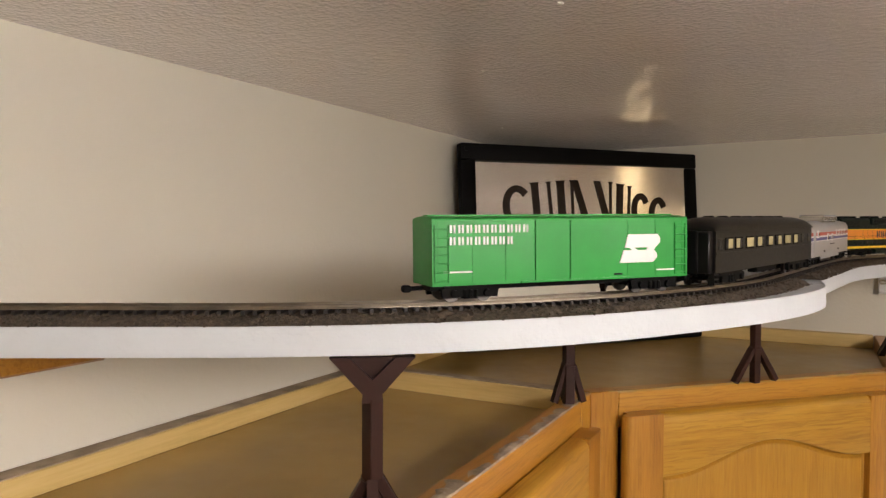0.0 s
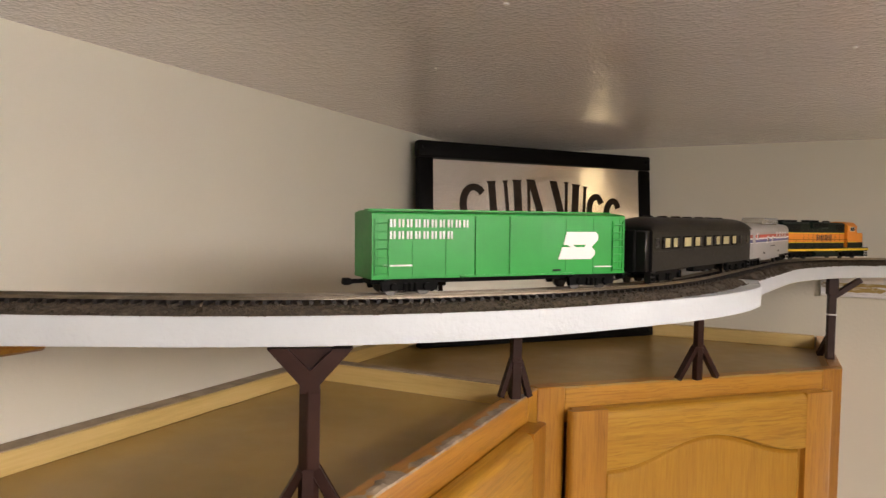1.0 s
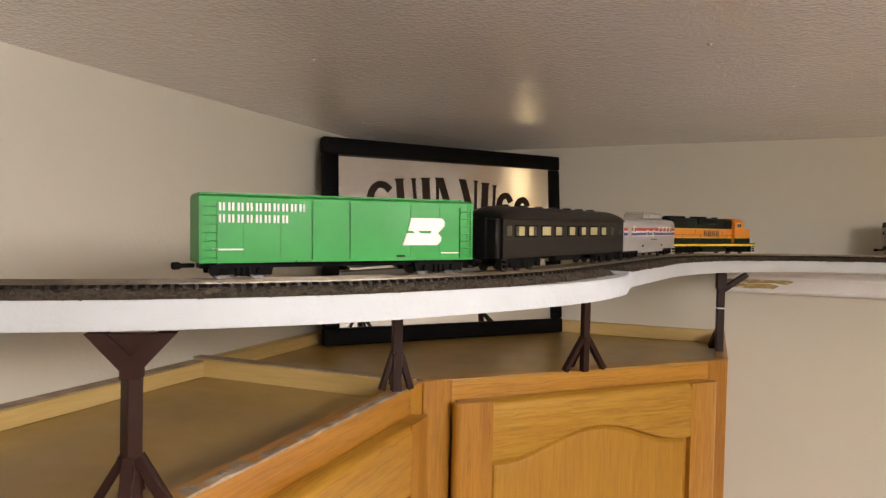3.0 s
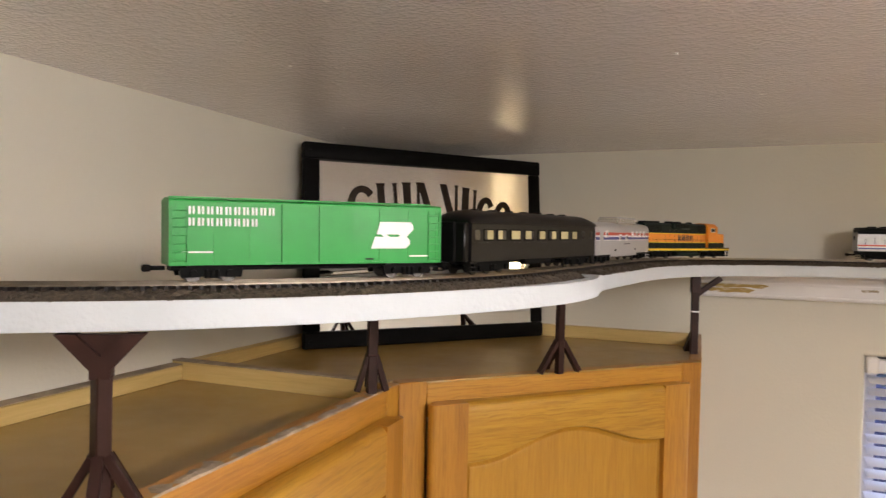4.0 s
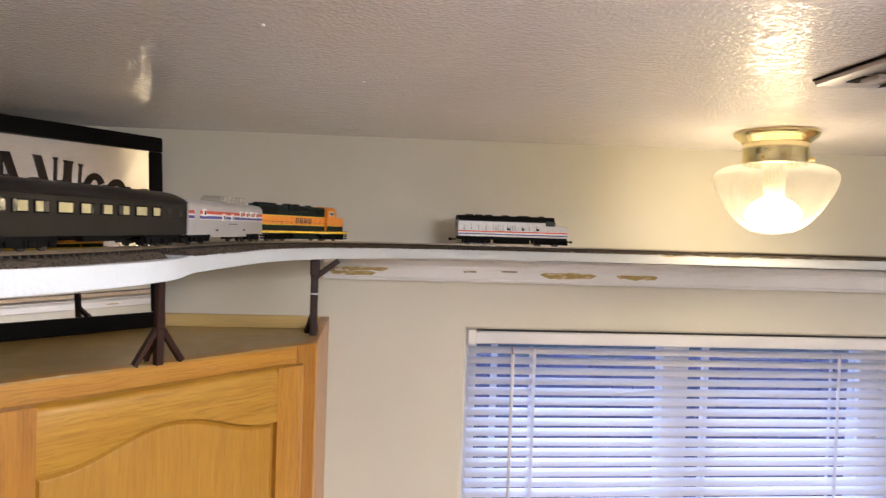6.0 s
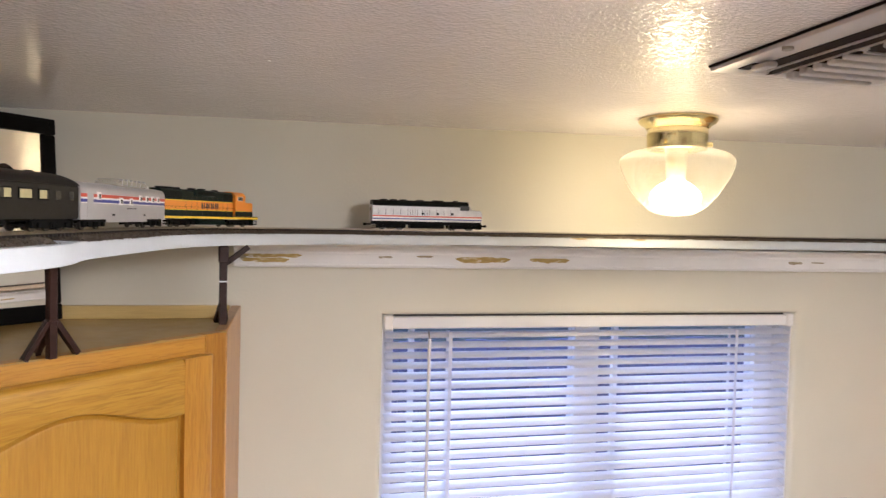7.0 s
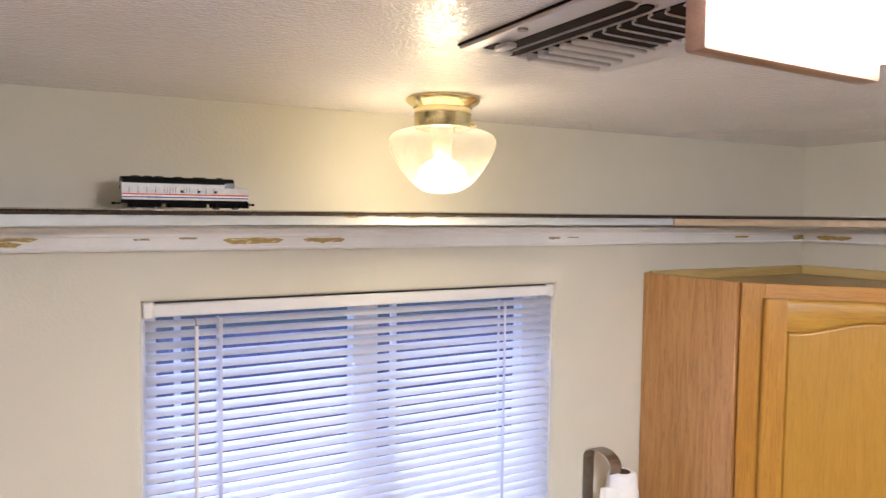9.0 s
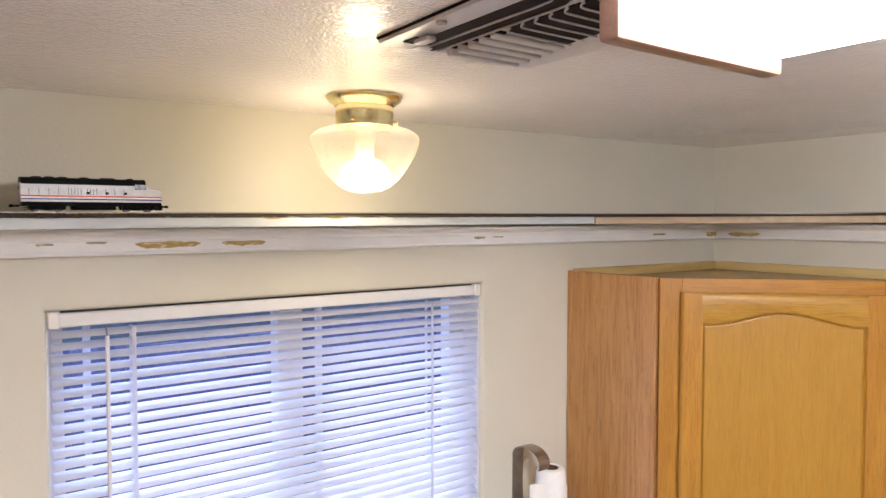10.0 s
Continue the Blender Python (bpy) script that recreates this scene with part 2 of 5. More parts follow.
def shade_material(name, milk_low, milk_high, cx, cy, ribs):
    """Thin pressed glass round the upright axis at cx, cy: clear, milkier along its ribs, glossy."""
    m = bpy.data.materials.new(name)
    m.use_nodes = True
    nt = m.node_tree
    nt.nodes.remove(nt.nodes["Principled BSDF"])
    clear = nt.nodes.new("ShaderNodeBsdfTransparent")
    clear.inputs[0].default_value = (0.97, 0.96, 0.93, 1)
    milk = nt.nodes.new("ShaderNodeBsdfTranslucent")
    milk.inputs[0].default_value = (0.95, 0.93, 0.88, 1)
    gloss = nt.nodes.new("ShaderNodeBsdfGlossy")
    gloss.inputs["Roughness"].default_value = 0.10
    tc = nt.nodes.new("ShaderNodeTexCoord")
    sep = nt.nodes.new("ShaderNodeSeparateXYZ")
    link(nt, tc.outputs["Object"], sep.inputs[0])
    ang = math_node(nt, 'ARCTAN2', math_node(nt, 'SUBTRACT', sep.outputs[1], cy), math_node(nt, 'SUBTRACT', sep.outputs[0], cx))
    wave = nt.nodes.new("ShaderNodeMath")
    wave.operation = 'SINE'
    link(nt, math_node(nt, 'MULTIPLY', ang, float(ribs)), wave.inputs[0])
    rr = nt.nodes.new("ShaderNodeMapRange")
    rr.inputs["From Min"].default_value = -0.2
    rr.inputs["From Max"].default_value = 1.0
    rr.inputs["To Min"].default_value = milk_low
    rr.inputs["To Max"].default_value = milk_high
    link(nt, wave.outputs[0], rr.inputs["Value"])
    a = nt.nodes.new("ShaderNodeMixShader")
    link(nt, rr.outputs[0], a.inputs[0])
    link(nt, clear.outputs[0], a.inputs[1])
    link(nt, milk.outputs[0], a.inputs[2])
    b = nt.nodes.new("ShaderNodeMixShader")
    b.inputs[0].default_value = 0.12
    link(nt, a.outputs[0], b.inputs[1])
    link(nt, gloss.outputs[0], b.inputs[2])
    link(nt, b.outputs[0], nt.nodes["Material Output"].inputs[0])
    return m


LX, LY = 0.452, -0.226      # centre of the ceiling lamp
M_SHADE = shade_material("ribbed_shade_glass", 0.085, 0.22, LX, LY, 120)
M_SHADE_RIM = shade_material("thick_shade_rim_glass", 0.17, 0.26, LX, LY, 120)


def mirror_material():
    m, nt, b = nodes_of("mirror_silver")
    b.inputs["Base Color"].default_value = (0.86, 0.86, 0.85, 1)
    b.inputs["Metallic"].default_value = 1
    b.inputs["Roughness"].default_value = 0.015
    return m


M_MIRROR = mirror_material()


# ---------------------------------------------------------------- mesh helpers
def box(bm, x0, x1, y0, y1, z0, z1, bevel=0.0, seg=2):
    r = bmesh.ops.create_cube(bm, size=1.0)
    vs = r["verts"]
    for v in vs:
        v.co = Vector((x0 + (v.co.x + 0.5) * (x1 - x0), y0 + (v.co.y + 0.5) * (y1 - y0), z0 + (v.co.z + 0.5) * (z1 - z0)))
    if bevel:
        es = list({e for v in vs for e in v.link_edges})
        bmesh.ops.bevel(bm, geom=es, offset=bevel, segments=seg, profile=0.5, affect='EDGES', clamp_overlap=True)
    return bm


def soften(bm, pick, offset, seg=3):
    """Round only those edges whose two ends both satisfy pick."""
    es = [e for e in bm.edges if pick(e.verts[0].co) and pick(e.verts[1].co)]
    bmesh.ops.bevel(bm, geom=es, offset=offset, segments=seg, profile=0.5, affect='EDGES', clamp_overlap=True)
    return bm


def rod(bm, p0, p1, r0, r1=None, seg=10):
    p0, p1 = Vector(p0), Vector(p1)
    d = p1 - p0
    m = Matrix.Translation((p0 + p1) / 2) @ d.to_track_quat('Z', 'Y').to_matrix().to_4x4()
    bmesh.ops.create_cone(bm, cap_ends=True, segments=seg, radius1=r0, radius2=r0 if r1 is None else r1, depth=d.length, matrix=m)
    return bm


def beam(bm, p0, p1, w, h, bevel=0.0, up=(0, 0, 1)):
    """A square bar from p0 to p1, w wide across and h along up."""
    p0, p1 = Vector(p0), Vector(p1)
    d = (p1 - p0).normalized()
    side = d.cross(Vector(up)).normalized()
    u = side.cross(d)
    r = bmesh.ops.create_cube(bm, size=1.0)
    L = (p1 - p0).length
    mid = (p0 + p1) / 2
    for v in r["verts"]:
        v.co = mid + d * (v.co.x * L) + side * (v.co.y * w) + u * (v.co.z * h)
    if bevel:
        es = list({e for v in r["verts"] for e in v.link_edges})
        bmesh.ops.bevel(bm, geom=es, offset=bevel, segments=1, affect='EDGES')
    return bm


def prism(bm, poly, axis, a0, a1):
    """Extrude a closed outline of 2D points along an axis: 'x' (points y, z), 'y' (x, z) or 'z' (x, y)."""
    def place(p, a):
        return {'x': (a, p[0], p[1]), 'y': (p[0], a, p[1]), 'z': (p[0], p[1], a)}[axis]
    lo = [bm.verts.new(place(p, a0)) for p in poly]
    hi = [bm.verts.new(place(p, a1)) for p in poly]
    n = len(poly)
    for i in range(n):
        j = (i + 1) % n
        bm.faces.new((lo[i], lo[j], hi[j], hi[i]))
    bm.faces.new(lo[::-1])
    bm.faces.new(hi)
    bmesh.ops.recalc_face_normals(bm, faces=bm.faces[:])
    return bm


def lathe(bm, profile, center, seg=48, wobble=None):
    """Revolve (r, z) points round the upright axis at center."""
    rings = []
    for r, z in profile:
        ring = []
        for i in range(seg):
            a = 2 * math.pi * i / seg
            rr = r * (1 + (wobble(i, z) if wobble else 0))
            ring.append(bm.verts.new((center[0] + rr * math.cos(a), center[1] + rr * math.sin(a), center[2] + z)))
        rings.append(ring)
    for a, b in zip(rings, rings[1:]):
        for i in range(seg):
            j = (i + 1) % seg
            bm.faces.new((a[i], a[j], b[j], b[i]))
    return bm


def sweep(bm, stations, profile, closed=True, caps=True):
    """Run an outline of (across, up) points along stations of (point, left, up)."""
    rings = []
    for p, left, up in stations:
        rings.append([bm.verts.new(p + left * a + up * u) for a, u in profile])
    n = len(profile)
    for a, b in zip(rings, rings[1:]):
        for i in range(n if closed else n - 1):
            j = (i + 1) % n
            bm.faces.new((a[i], a[j], b[j], b[i]))
    if caps and closed:
        bm.faces.new(rings[0][::-1])
        bm.faces.new(rings[-1])
    bmesh.ops.recalc_face_normals(bm, faces=bm.faces[:])
    return bm


def mesh_of(name, bm, material, smooth=False):
    me = bpy.data.meshes.new(name)
    bm.normal_update()
    bm.to_mesh(me)
    bm.free()
    if smooth:
        me.polygons.foreach_set("use_smooth", [True] * len(me.polygons))
        if smooth != "all":
            me.set_sharp_from_angle(angle=radians(40))
    me.materials.append(material)
    return me


def part(name, bm, material, parent, label="", smooth=True):
    ob = new(name, mesh_of(name, bm, material, smooth))
    ob.parent = parent
    if label:
        tagged(ob, label)
    return ob


def thing(name, label, category, m=None, group="", kind=""):
    ob = new(name)
    ob.empty_display_size = 0.05
    if m is not None:
        ob.matrix_basis = m
    return tagged(ob, label, category, group, kind)


def solid(name, bm, material, label, category, kind="structure", smooth=True):
    return tagged(new(name, mesh_of(name, bm, material, smooth)), label, category, kind=kind)


B = bmesh.new

# ---------------------------------------------------------------- plan
XL, XR = -0.872, 1.812          # left and right walls
YB = -3.4                       # wall behind the camera
WX0, WX1, WZ0, WZ1 = 0.0, 0.889, 1.02, 1.985   # window opening
CAB_TOP, CAB_PANEL, CAB_BOT = 2.004, 1.984, 1.27


def ceil_z(x):
    return 2.335 + 0.0115 * x


# ---------------------------------------------------------------- room shell
bm = B()
box(bm, XL - 0.12, XR + 0.12, YB - 0.12, 0.12, -0.1, 0.0)
solid("floor", bm, M_FLOOR, "tan sheet vinyl kitchen floor", "floor")

bm = B()
x0, x1, y0, y1 = XL - 0.12, XR + 0.12, YB - 0.12, 0.12
lo = [bm.verts.new((x, y, ceil_z(x))) for x, y in ((x0, y0), (x1, y0), (x1, y1), (x0, y1))]
hi = [bm.verts.new((x, y, ceil_z(x) + 0.1)) for x, y in ((x0, y0), (x1, y0), (x1, y1), (x0, y1))]
bm.faces.new(lo[::-1])
bm.faces.new(hi)
for i in range(4):
    j = (i + 1) % 4
    bm.faces.new((lo[i], lo[j], hi[j], hi[i]))
bmesh.ops.recalc_face_normals(bm, faces=bm.faces[:])
ceiling = solid("ceiling", bm, M_CEIL, "glossy off-white knockdown-textured ceiling", "ceiling", smooth=False)


def paint_nub(x, y, r):
    """A stray lump of ceiling paint hanging by a few millimetres."""
    bm = B()
    bmesh.ops.create_icosphere(bm, subdivisions=1, radius=1.0)
    for v in bm.verts:
        v.co = Vector((x + v.co.x * r, y + v.co.y * r * 1.3, ceil_z(x) + v.co.z * r * 0.7))
    part("paint_nub", bm, M_WHITE, ceiling, "stray white paint lump")


for nx, ny, nr in ((-0.770, -0.377, 0.0022), (-0.285, -0.655, 0.0026), (-0.201, -0.453, 0.0020), (-0.512, -0.872, 0.0026), (-0.640, -0.721, 0.0020)):
    paint_nub(nx, ny, nr)


def window_wall():
    bm = B()
    zc = 2.45
    outer = [(XL, 0), (XR, 0), (XR, zc), (XL, zc)]
    inner = [(WX0, WZ0), (WX1, WZ0), (WX1, WZ1), (WX0, WZ1)]
    def ring(pts, y):
        return [bm.verts.new((x, y, z)) for x, z in pts]
    fo, fi, bo, bi = ring(outer, 0), ring(inner, 0), ring(outer, 0.12), ring(inner, 0.12)
    edge_verts = set(fi)
    for i in range(4):
        j = (i + 1) % 4
        bm.faces.new((fo[i], fo[j], fi[j], fi[i]))
        bm.faces.new((bo[j], bo[i], bi[i], bi[j]))
        bm.faces.new((fi[i], fi[j], bi[j], bi[i]))
        bm.faces.new((fo[j], fo[i], bo[i], bo[j]))
    es = [e for e in bm.edges if e.verts[0] in edge_verts and e.verts[1] in edge_verts]
    bmesh.ops.bevel(bm, geom=es, offset=0.014, segments=5, profile=0.5, affect='EDGES')
    bmesh.ops.recalc_face_normals(bm, faces=bm.faces[:])
    return bm


solid("wall_north", window_wall(), M_WALL, "beige orange-peel textured wall with a window opening", "wall")
for nm, a in (("wall_west", (XL - 0.12, XL, YB, 0.12)), ("wall_east", (XR, XR + 0.12, YB, 0.12)), ("wall_south", (XL - 0.12, XR + 0.12, YB - 0.12, YB))):
    bm = B()
    box(bm, *a, 0.0, 2.45)
    solid(nm, bm, M_WALL, "beige orange-peel textured wall", "wall", smooth=False)

# ---------------------------------------------------------------- shelf line
def run(segments, start, heading, step=0.007):
    """Stations (point, heading, distance) along straights ('s', length) and arcs ('a', radius, turn in degrees, left positive)."""
    p, h, d = Vector((start[0], start[1], 0)), radians(heading), 0.0
    out = [(p.copy(), h, d)]
    for seg in segments:
        if seg[0] == 's':
            n = max(1, int(seg[1] / step))
            for i in range(n):
                l = seg[1] / n
                p = p + Vector((math.cos(h), math.sin(h), 0)) * l
                d += l
                out.append((p.copy(), h, d))
        else:
            r, turn = seg[1], radians(seg[2])
            n = max(2, int(abs(r * turn) / step))
            for i in range(n):
                dt = turn / n
                l = r * abs(dt)
                hm = h + dt / 2
                chord = 2 * r * math.sin(abs(dt) / 2)
                p = p + Vector((math.cos(hm), math.sin(hm), 0)) * chord
                h += dt
                d += l
                out.append((p.copy(), h, d))
    return out


NEAR = [('s', 0.281), ('a', 0.50, 50), ('s', 0.056)]
BEND = [('s', 0.208), ('a', 0.37, -80), ('s', 1.099)]
FAR = [('s', 0.081), ('a', 0.50, -90), ('s', 0.9)]
edge = run(NEAR + BEND + FAR, (-0.852, -1.169), 30.0)
S_NEAR = 0.281 + 0.50 * radians(50) + 0.056
S_BEND = S_NEAR + 0.208 + 0.37 * radians(80) + 1.099
S_SEAM = 1.551      # joint between the two boards along the window wall


def shelf_top(s):
    """Height of the shelf's top: it climbs a little towards the window wall."""
    a = min(1.0, max(0.0, (s - 0.25) / 0.9))
    return 2.122 + 0.012 * a + 0.0045 * max(0.0, s - 1.2)


def stations(off, lift, s0, s1):
    out = []
    for p, h, s in edge:
        if s0 - 1e-6 <= s <= s1 + 1e-6:
            left = Vector((-math.sin(h), math.cos(h), 0))
            q = p + left * off
            q.z = shelf_top(s) + lift
            out.append((q, left, Vector((0, 0, 1))))
    return out


def at_track(off, s):
    """Point and heading at an edge distance s, off to the left of the edge."""
    for (p, h, a), (p2, h2, b) in zip(edge, edge[1:]):
        if a <= s <= b:
            f = (s - a) / (b - a)
            hh = h + (h2 - h) * f
            q = p.lerp(p2, f) + Vector((-math.sin(hh), math.cos(hh), 0)) * off
            q.z = shelf_top(s)
            return q, hh
    return None


TH = 0.017
WIDE = 0.088
TRACK = 0.031        # centre line of the track behind the front edge
shelf_label = "narrow white-painted plywood train shelf"
near_shelf = thing("train_shelf", shelf_label + " over the corner cabinets", "shelf")
def swing(s):
    """How far the front edge stands off its line: it swells towards the joint and glides back behind it."""
    k = min(1.0, max(0.0, (s - S_NEAR + 0.26) / 0.20))
    e = min(1.0, max(0.0, (s - S_NEAR + 0.045) / 0.105))
    return -0.014 * k * k * (3 - 2 * k) + 0.018 * e * e * (3 - 2 * e)


def flared_board(band, s0, s1, wide, lift):
    """A shelf board, or its front band, along the swinging edge."""
    bm = B()
    rings = []
    for p, h, s in edge:
        if s < s0 - 1e-6 or s > s1 + 1e-6:
            continue
        f = swing(s)
        left = Vector((-math.sin(h), math.cos(h), 0))
        rings.append([bm.verts.new(p + left * a + Vector((0, 0, shelf_top(s) + u + lift))) for a, u in (((f + 0.002, -TH), (f + 0.002, 0), (wide, 0), (wide, -TH)) if not band else ((f, -TH + 0.0006), (f, -0.0008), (f + 0.0008, 0.0003), (f + 0.0019, 0.0003), (f + 0.0019, -TH + 0.0006)))])
    n = len(rings[0])
    for a, b in zip(rings, rings[1:]):
        for i in range(n):
            j = (i + 1) % n
            bm.faces.new((a[i], a[j], b[j], b[i]))
    bm.faces.new(rings[0][::-1])
    bm.faces.new(rings[-1])
    bmesh.ops.recalc_face_normals(bm, faces=bm.faces[:])
    return bm


part("board", flared_board(False, 0, S_NEAR, WIDE, 0), M_SHELF, near_shelf)
part("edge_band", flared_board(True, 0, S_NEAR, WIDE, 0), M_SHELF, near_shelf, "white front edge band")
bend_shelf = thing("train_shelf", shelf_label + " running along the window wall", "shelf")
part("board", flared_board(False, S_NEAR, S_SEAM, 0.104, 0.0004), M_SHELF, bend_shelf)
part("board", sweep(B(), stations(0.004, 0.0012, S_SEAM - 0.0075, S_BEND), [(0.002, -TH), (0.002, 0), (0.105, 0), (0.105, -TH)]), M_SHELF, bend_shelf)
part("edge_band", flared_board(True, S_NEAR, S_SEAM, 0.104, 0.0004), M_SHELF, bend_shelf, "white front edge band")
part("edge_band", flared_board(True, S_SEAM - 0.0075, S_BEND, 0.104, 0.0012), M_SHELF, bend_shelf, "white front edge band")
far_shelf = thing("train_shelf", "bare unpainted plywood train shelf rounding the kitchen corner", "shelf")
part("board", sweep(B(), stations(0.006, 0.0002, S_BEND + 0.001, 99), [(0.002, -TH), (0.002, 0), (0.105, 0), (0.105, -TH)]), M_SHELF_RAW, far_shelf)
part("edge_band", sweep(B(), stations(0.006, 0.0002, S_BEND + 0.001, 99), [(0, -TH + 0.0006), (0, -0.0008), (0.0008, 0.0003), (0.0019, 0.0003), (0.0019, -TH + 0.0006)]), M_SHELF_RAW, far_shelf, "bare front edge strip")

# ---------------------------------------------------------------- track
track = thing("model_track", "dark-tied model railway track on brown ballast roadbed", "track")


def ballast(bm, s0, s1):
    rng = random.Random(4)
    rings = []
    for q, left, up in stations(TRACK, 0.0, s0, s1):
        ring = []
        for a, u in ((-0.0285, 0.0), (-0.0245, 0.0028), (-0.0205, 0.0046), (-0.012, 0.005), (0.012, 0.005), (0.0205, 0.0046), (0.0245, 0.0028), (0.0285, 0.0)):
            j = 0.0011 if u < 0.0047 else 0.0003
            ring.append(bm.verts.new(q + left * (a + rng.uniform(-j, j)) + up * (u + (rng.uniform(-j, j) if u else 0.0002))))
        rings.append(ring)
    for a, b in zip(rings, rings[1:]):
        for i in range(len(a) - 1):
            bm.faces.new((a[i], a[i + 1], b[i + 1], b[i]))
    bm.faces.new(rings[0][::-1])
    bm.faces.new(rings[-1])
    return bm


def ballast_grains(s0, s1, count):
    """Loose grains along both shoulders."""
    bm = B()
    rng = random.Random(9)
    for i in range(count):
        s = rng.uniform(s0, s1)
        if S_NEAR - 0.012 < s < S_NEAR + 0.032:
            continue
        side = -1 if rng.random() < 0.75 else 1
        off = TRACK + side * rng.uniform(0.017, 0.0300)
        q, h = at_track(off, s)
        k = abs(off - TRACK)
        q.z += max(0.0, 0.0052 - max(0.0, k - 0.019) * 0.5) + 0.0001
        r = rng.uniform(0.0006, 0.0013)
        m = Matrix.Translation(q) @ Euler((rng.random() * 6, rng.random() * 6, rng.random() * 6)).to_matrix().to_4x4() @ Matrix.Diagonal((r, r * rng.uniform(0.6, 1), r * rng.uniform(0.6, 1), 1))
        vs = [bm.verts.new(m @ Vector(c)) for c in ((1, 0, 0), (-1, 0, 0), (0, 1, 0), (0, -1, 0), (0, 0, 1), (0, 0, -1))]
        for a, b, c in ((0, 2, 4), (2, 1, 4), (1, 3, 4), (3, 0, 4), (2, 0, 5), (1, 2, 5), (3, 1, 5), (0, 3, 5)):
            bm.faces.new((vs[a], vs[b], vs[c]))
    return bm


part("roadbed", ballast(B(), 0, S_NEAR - 0.012), M_BALLAST, track, "brown grainy roadbed", smooth=False)
part("roadbed", ballast(B(), S_NEAR + 0.03, 99), M_BALLAST, track, "brown grainy roadbed", smooth=False)
tagged(part("ballast_grain", ballast_grains(0.02, S_NEAR + 0.75, 5200), M_BALLAST, track, smooth=False), kind="stuff")
RAIL_Z = 0.0078     # rail foot above the shelf
for side in (-1, 1):
    prof = [(-0.0011, 0), (-0.0011, 0.0004), (-0.0003, 0.0007), (-0.00045, 0.0021), (0.00045, 0.0021), (0.0003, 0.0007), (0.0011, 0.0004), (0.0011, 0)]
    part("rail", sweep(B(), stations(TRACK + side * 0.0087, RAIL_Z - 0.0006, 0, 99), prof), M_RAILMETAL, track, "nickel rail", smooth=False)

# ---------------------------------------------------------------- trestles under the shelf
def trestle(height, splayed, spread=0.016, knee=0.34, w=0.0115):
    t = thing("trestle", "dark brown plastic trestle post on the cabinet top", "trestle", group="shelf trestles")
    post_bm = box(B(), -w / 2, w / 2, -w / 2, w / 2, 0, height - (0.0235 if splayed else 0.0), 0.0008, 1)
    if splayed:
        bmesh.ops.transform(post_bm, matrix=pose(0, 0, 0, 0, 0, 38), verts=post_bm.verts[:])
    part("post", post_bm, M_TRESTLE, t)
    if not splayed:
        part("collar", box(B(), -w / 2 - 0.0007, w / 2 + 0.0007, -w / 2 - 0.0007, w / 2 + 0.0007, height * knee, height * knee + 0.003, 0.0006, 1), M_TRESTLE, t)
    for sx in (-1, 1):
        part("foot_brace", beam(B(), (sx * spread, 0, 0.0025), (sx * 0.004, 0, height * knee), 0.007, 0.005, 0.0006), M_TRESTLE, t)
    for sy in (-1, 1) if splayed else (1,):
        part("foot_brace", beam(B(), (0, sy * spread, 0.0025), (0, sy * 0.004, height * knee), 0.007, 0.005, 0.0006, up=(1, 0, 0)), M_TRESTLE, t)
    if splayed:
        for sx in (-1, 1):
            poly = [(sx * 0.0240, height), (sx * 0.0130, height), (0.0, height - 0.0125), (0.0, height - 0.0255), (sx * 0.0056, height - 0.0255), (sx * 0.0056, height - 0.0205)]
            part("head_brace", prism(B(), poly, 'y', -0.0055, 0.0055), M_TRESTLE, t, smooth=False)
        part("head_web", prism(B(), [(-0.0140, height - 0.0005), (0.0140, height - 0.0005), (0.0, height - 0.0140)], 'y', -0.0015, 0.0040), M_TRESTLE, t, smooth=False)
    else:
        part("head", box(B(), -0.011, 0.011, -0.008, 0.008, height - 0.008, height, 0.001, 1), M_TRESTLE, t)
    return t


def place_trestle(t, x, y, z, turn):
    t.matrix_basis = pose(x, y, z, 0, 0, turn)


UNDER = 2.122 - TH
place_trestle(trestle(UNDER - CAB_TOP, True, 0.020, 0.30, 0.0092), -0.5775, -0.9995, CAB_TOP - 0.0006, 34)
place_trestle(trestle(UNDER + 0.004 - CAB_TOP, False, 0.015, 0.36, 0.0100), -0.5700, -0.668, CAB_TOP - 0.0006, 40)
place_trestle(trestle(UNDER + 0.006 - CAB_TOP, False, 0.0275, 0.36, 0.0088), -0.415, -0.475, CAB_TOP - 0.0006, 46)

br = thing("trestle", "dark brown plastic trestle post with splayed back legs", "trestle", group="shelf trestles")
bh = 2.134 - TH - CAB_TOP
part("post", box(B(), -0.005, 0.005, -0.005, 0.005, 0, bh, 0.0008, 1), M_TRESTLE, br)
part("head_brace", beam(B(), (0.034, 0, bh - 0.002), (0.002, 0, bh - 0.026), 0.009, 0.006, 0.0006), M_TRESTLE, br)
part("collar", box(B(), -0.0056, 0.0056, -0.0056, 0.0056, bh * 0.54, bh * 0.54 + 0.002, 0.0005, 1), M_WHITE, br, "pale worn ring")
part("head_cap", box(B(), -0.0065, 0.0065, -0.0065, 0.0065, bh - 0.024, bh - 0.0005, 0.001, 1), M_TRESTLE, br)
for lx, ly in ((-0.005, 0.028), (0.007, 0.028)):
    part("leg", beam(B(), (lx, ly, 0.002), (0, 0, 0.034), 0.007, 0.006, 0.0006), M_TRESTLE, br)
br.matrix_basis = pose(-0.265, -0.236, CAB_TOP - 0.0005, 0, 0, 12)

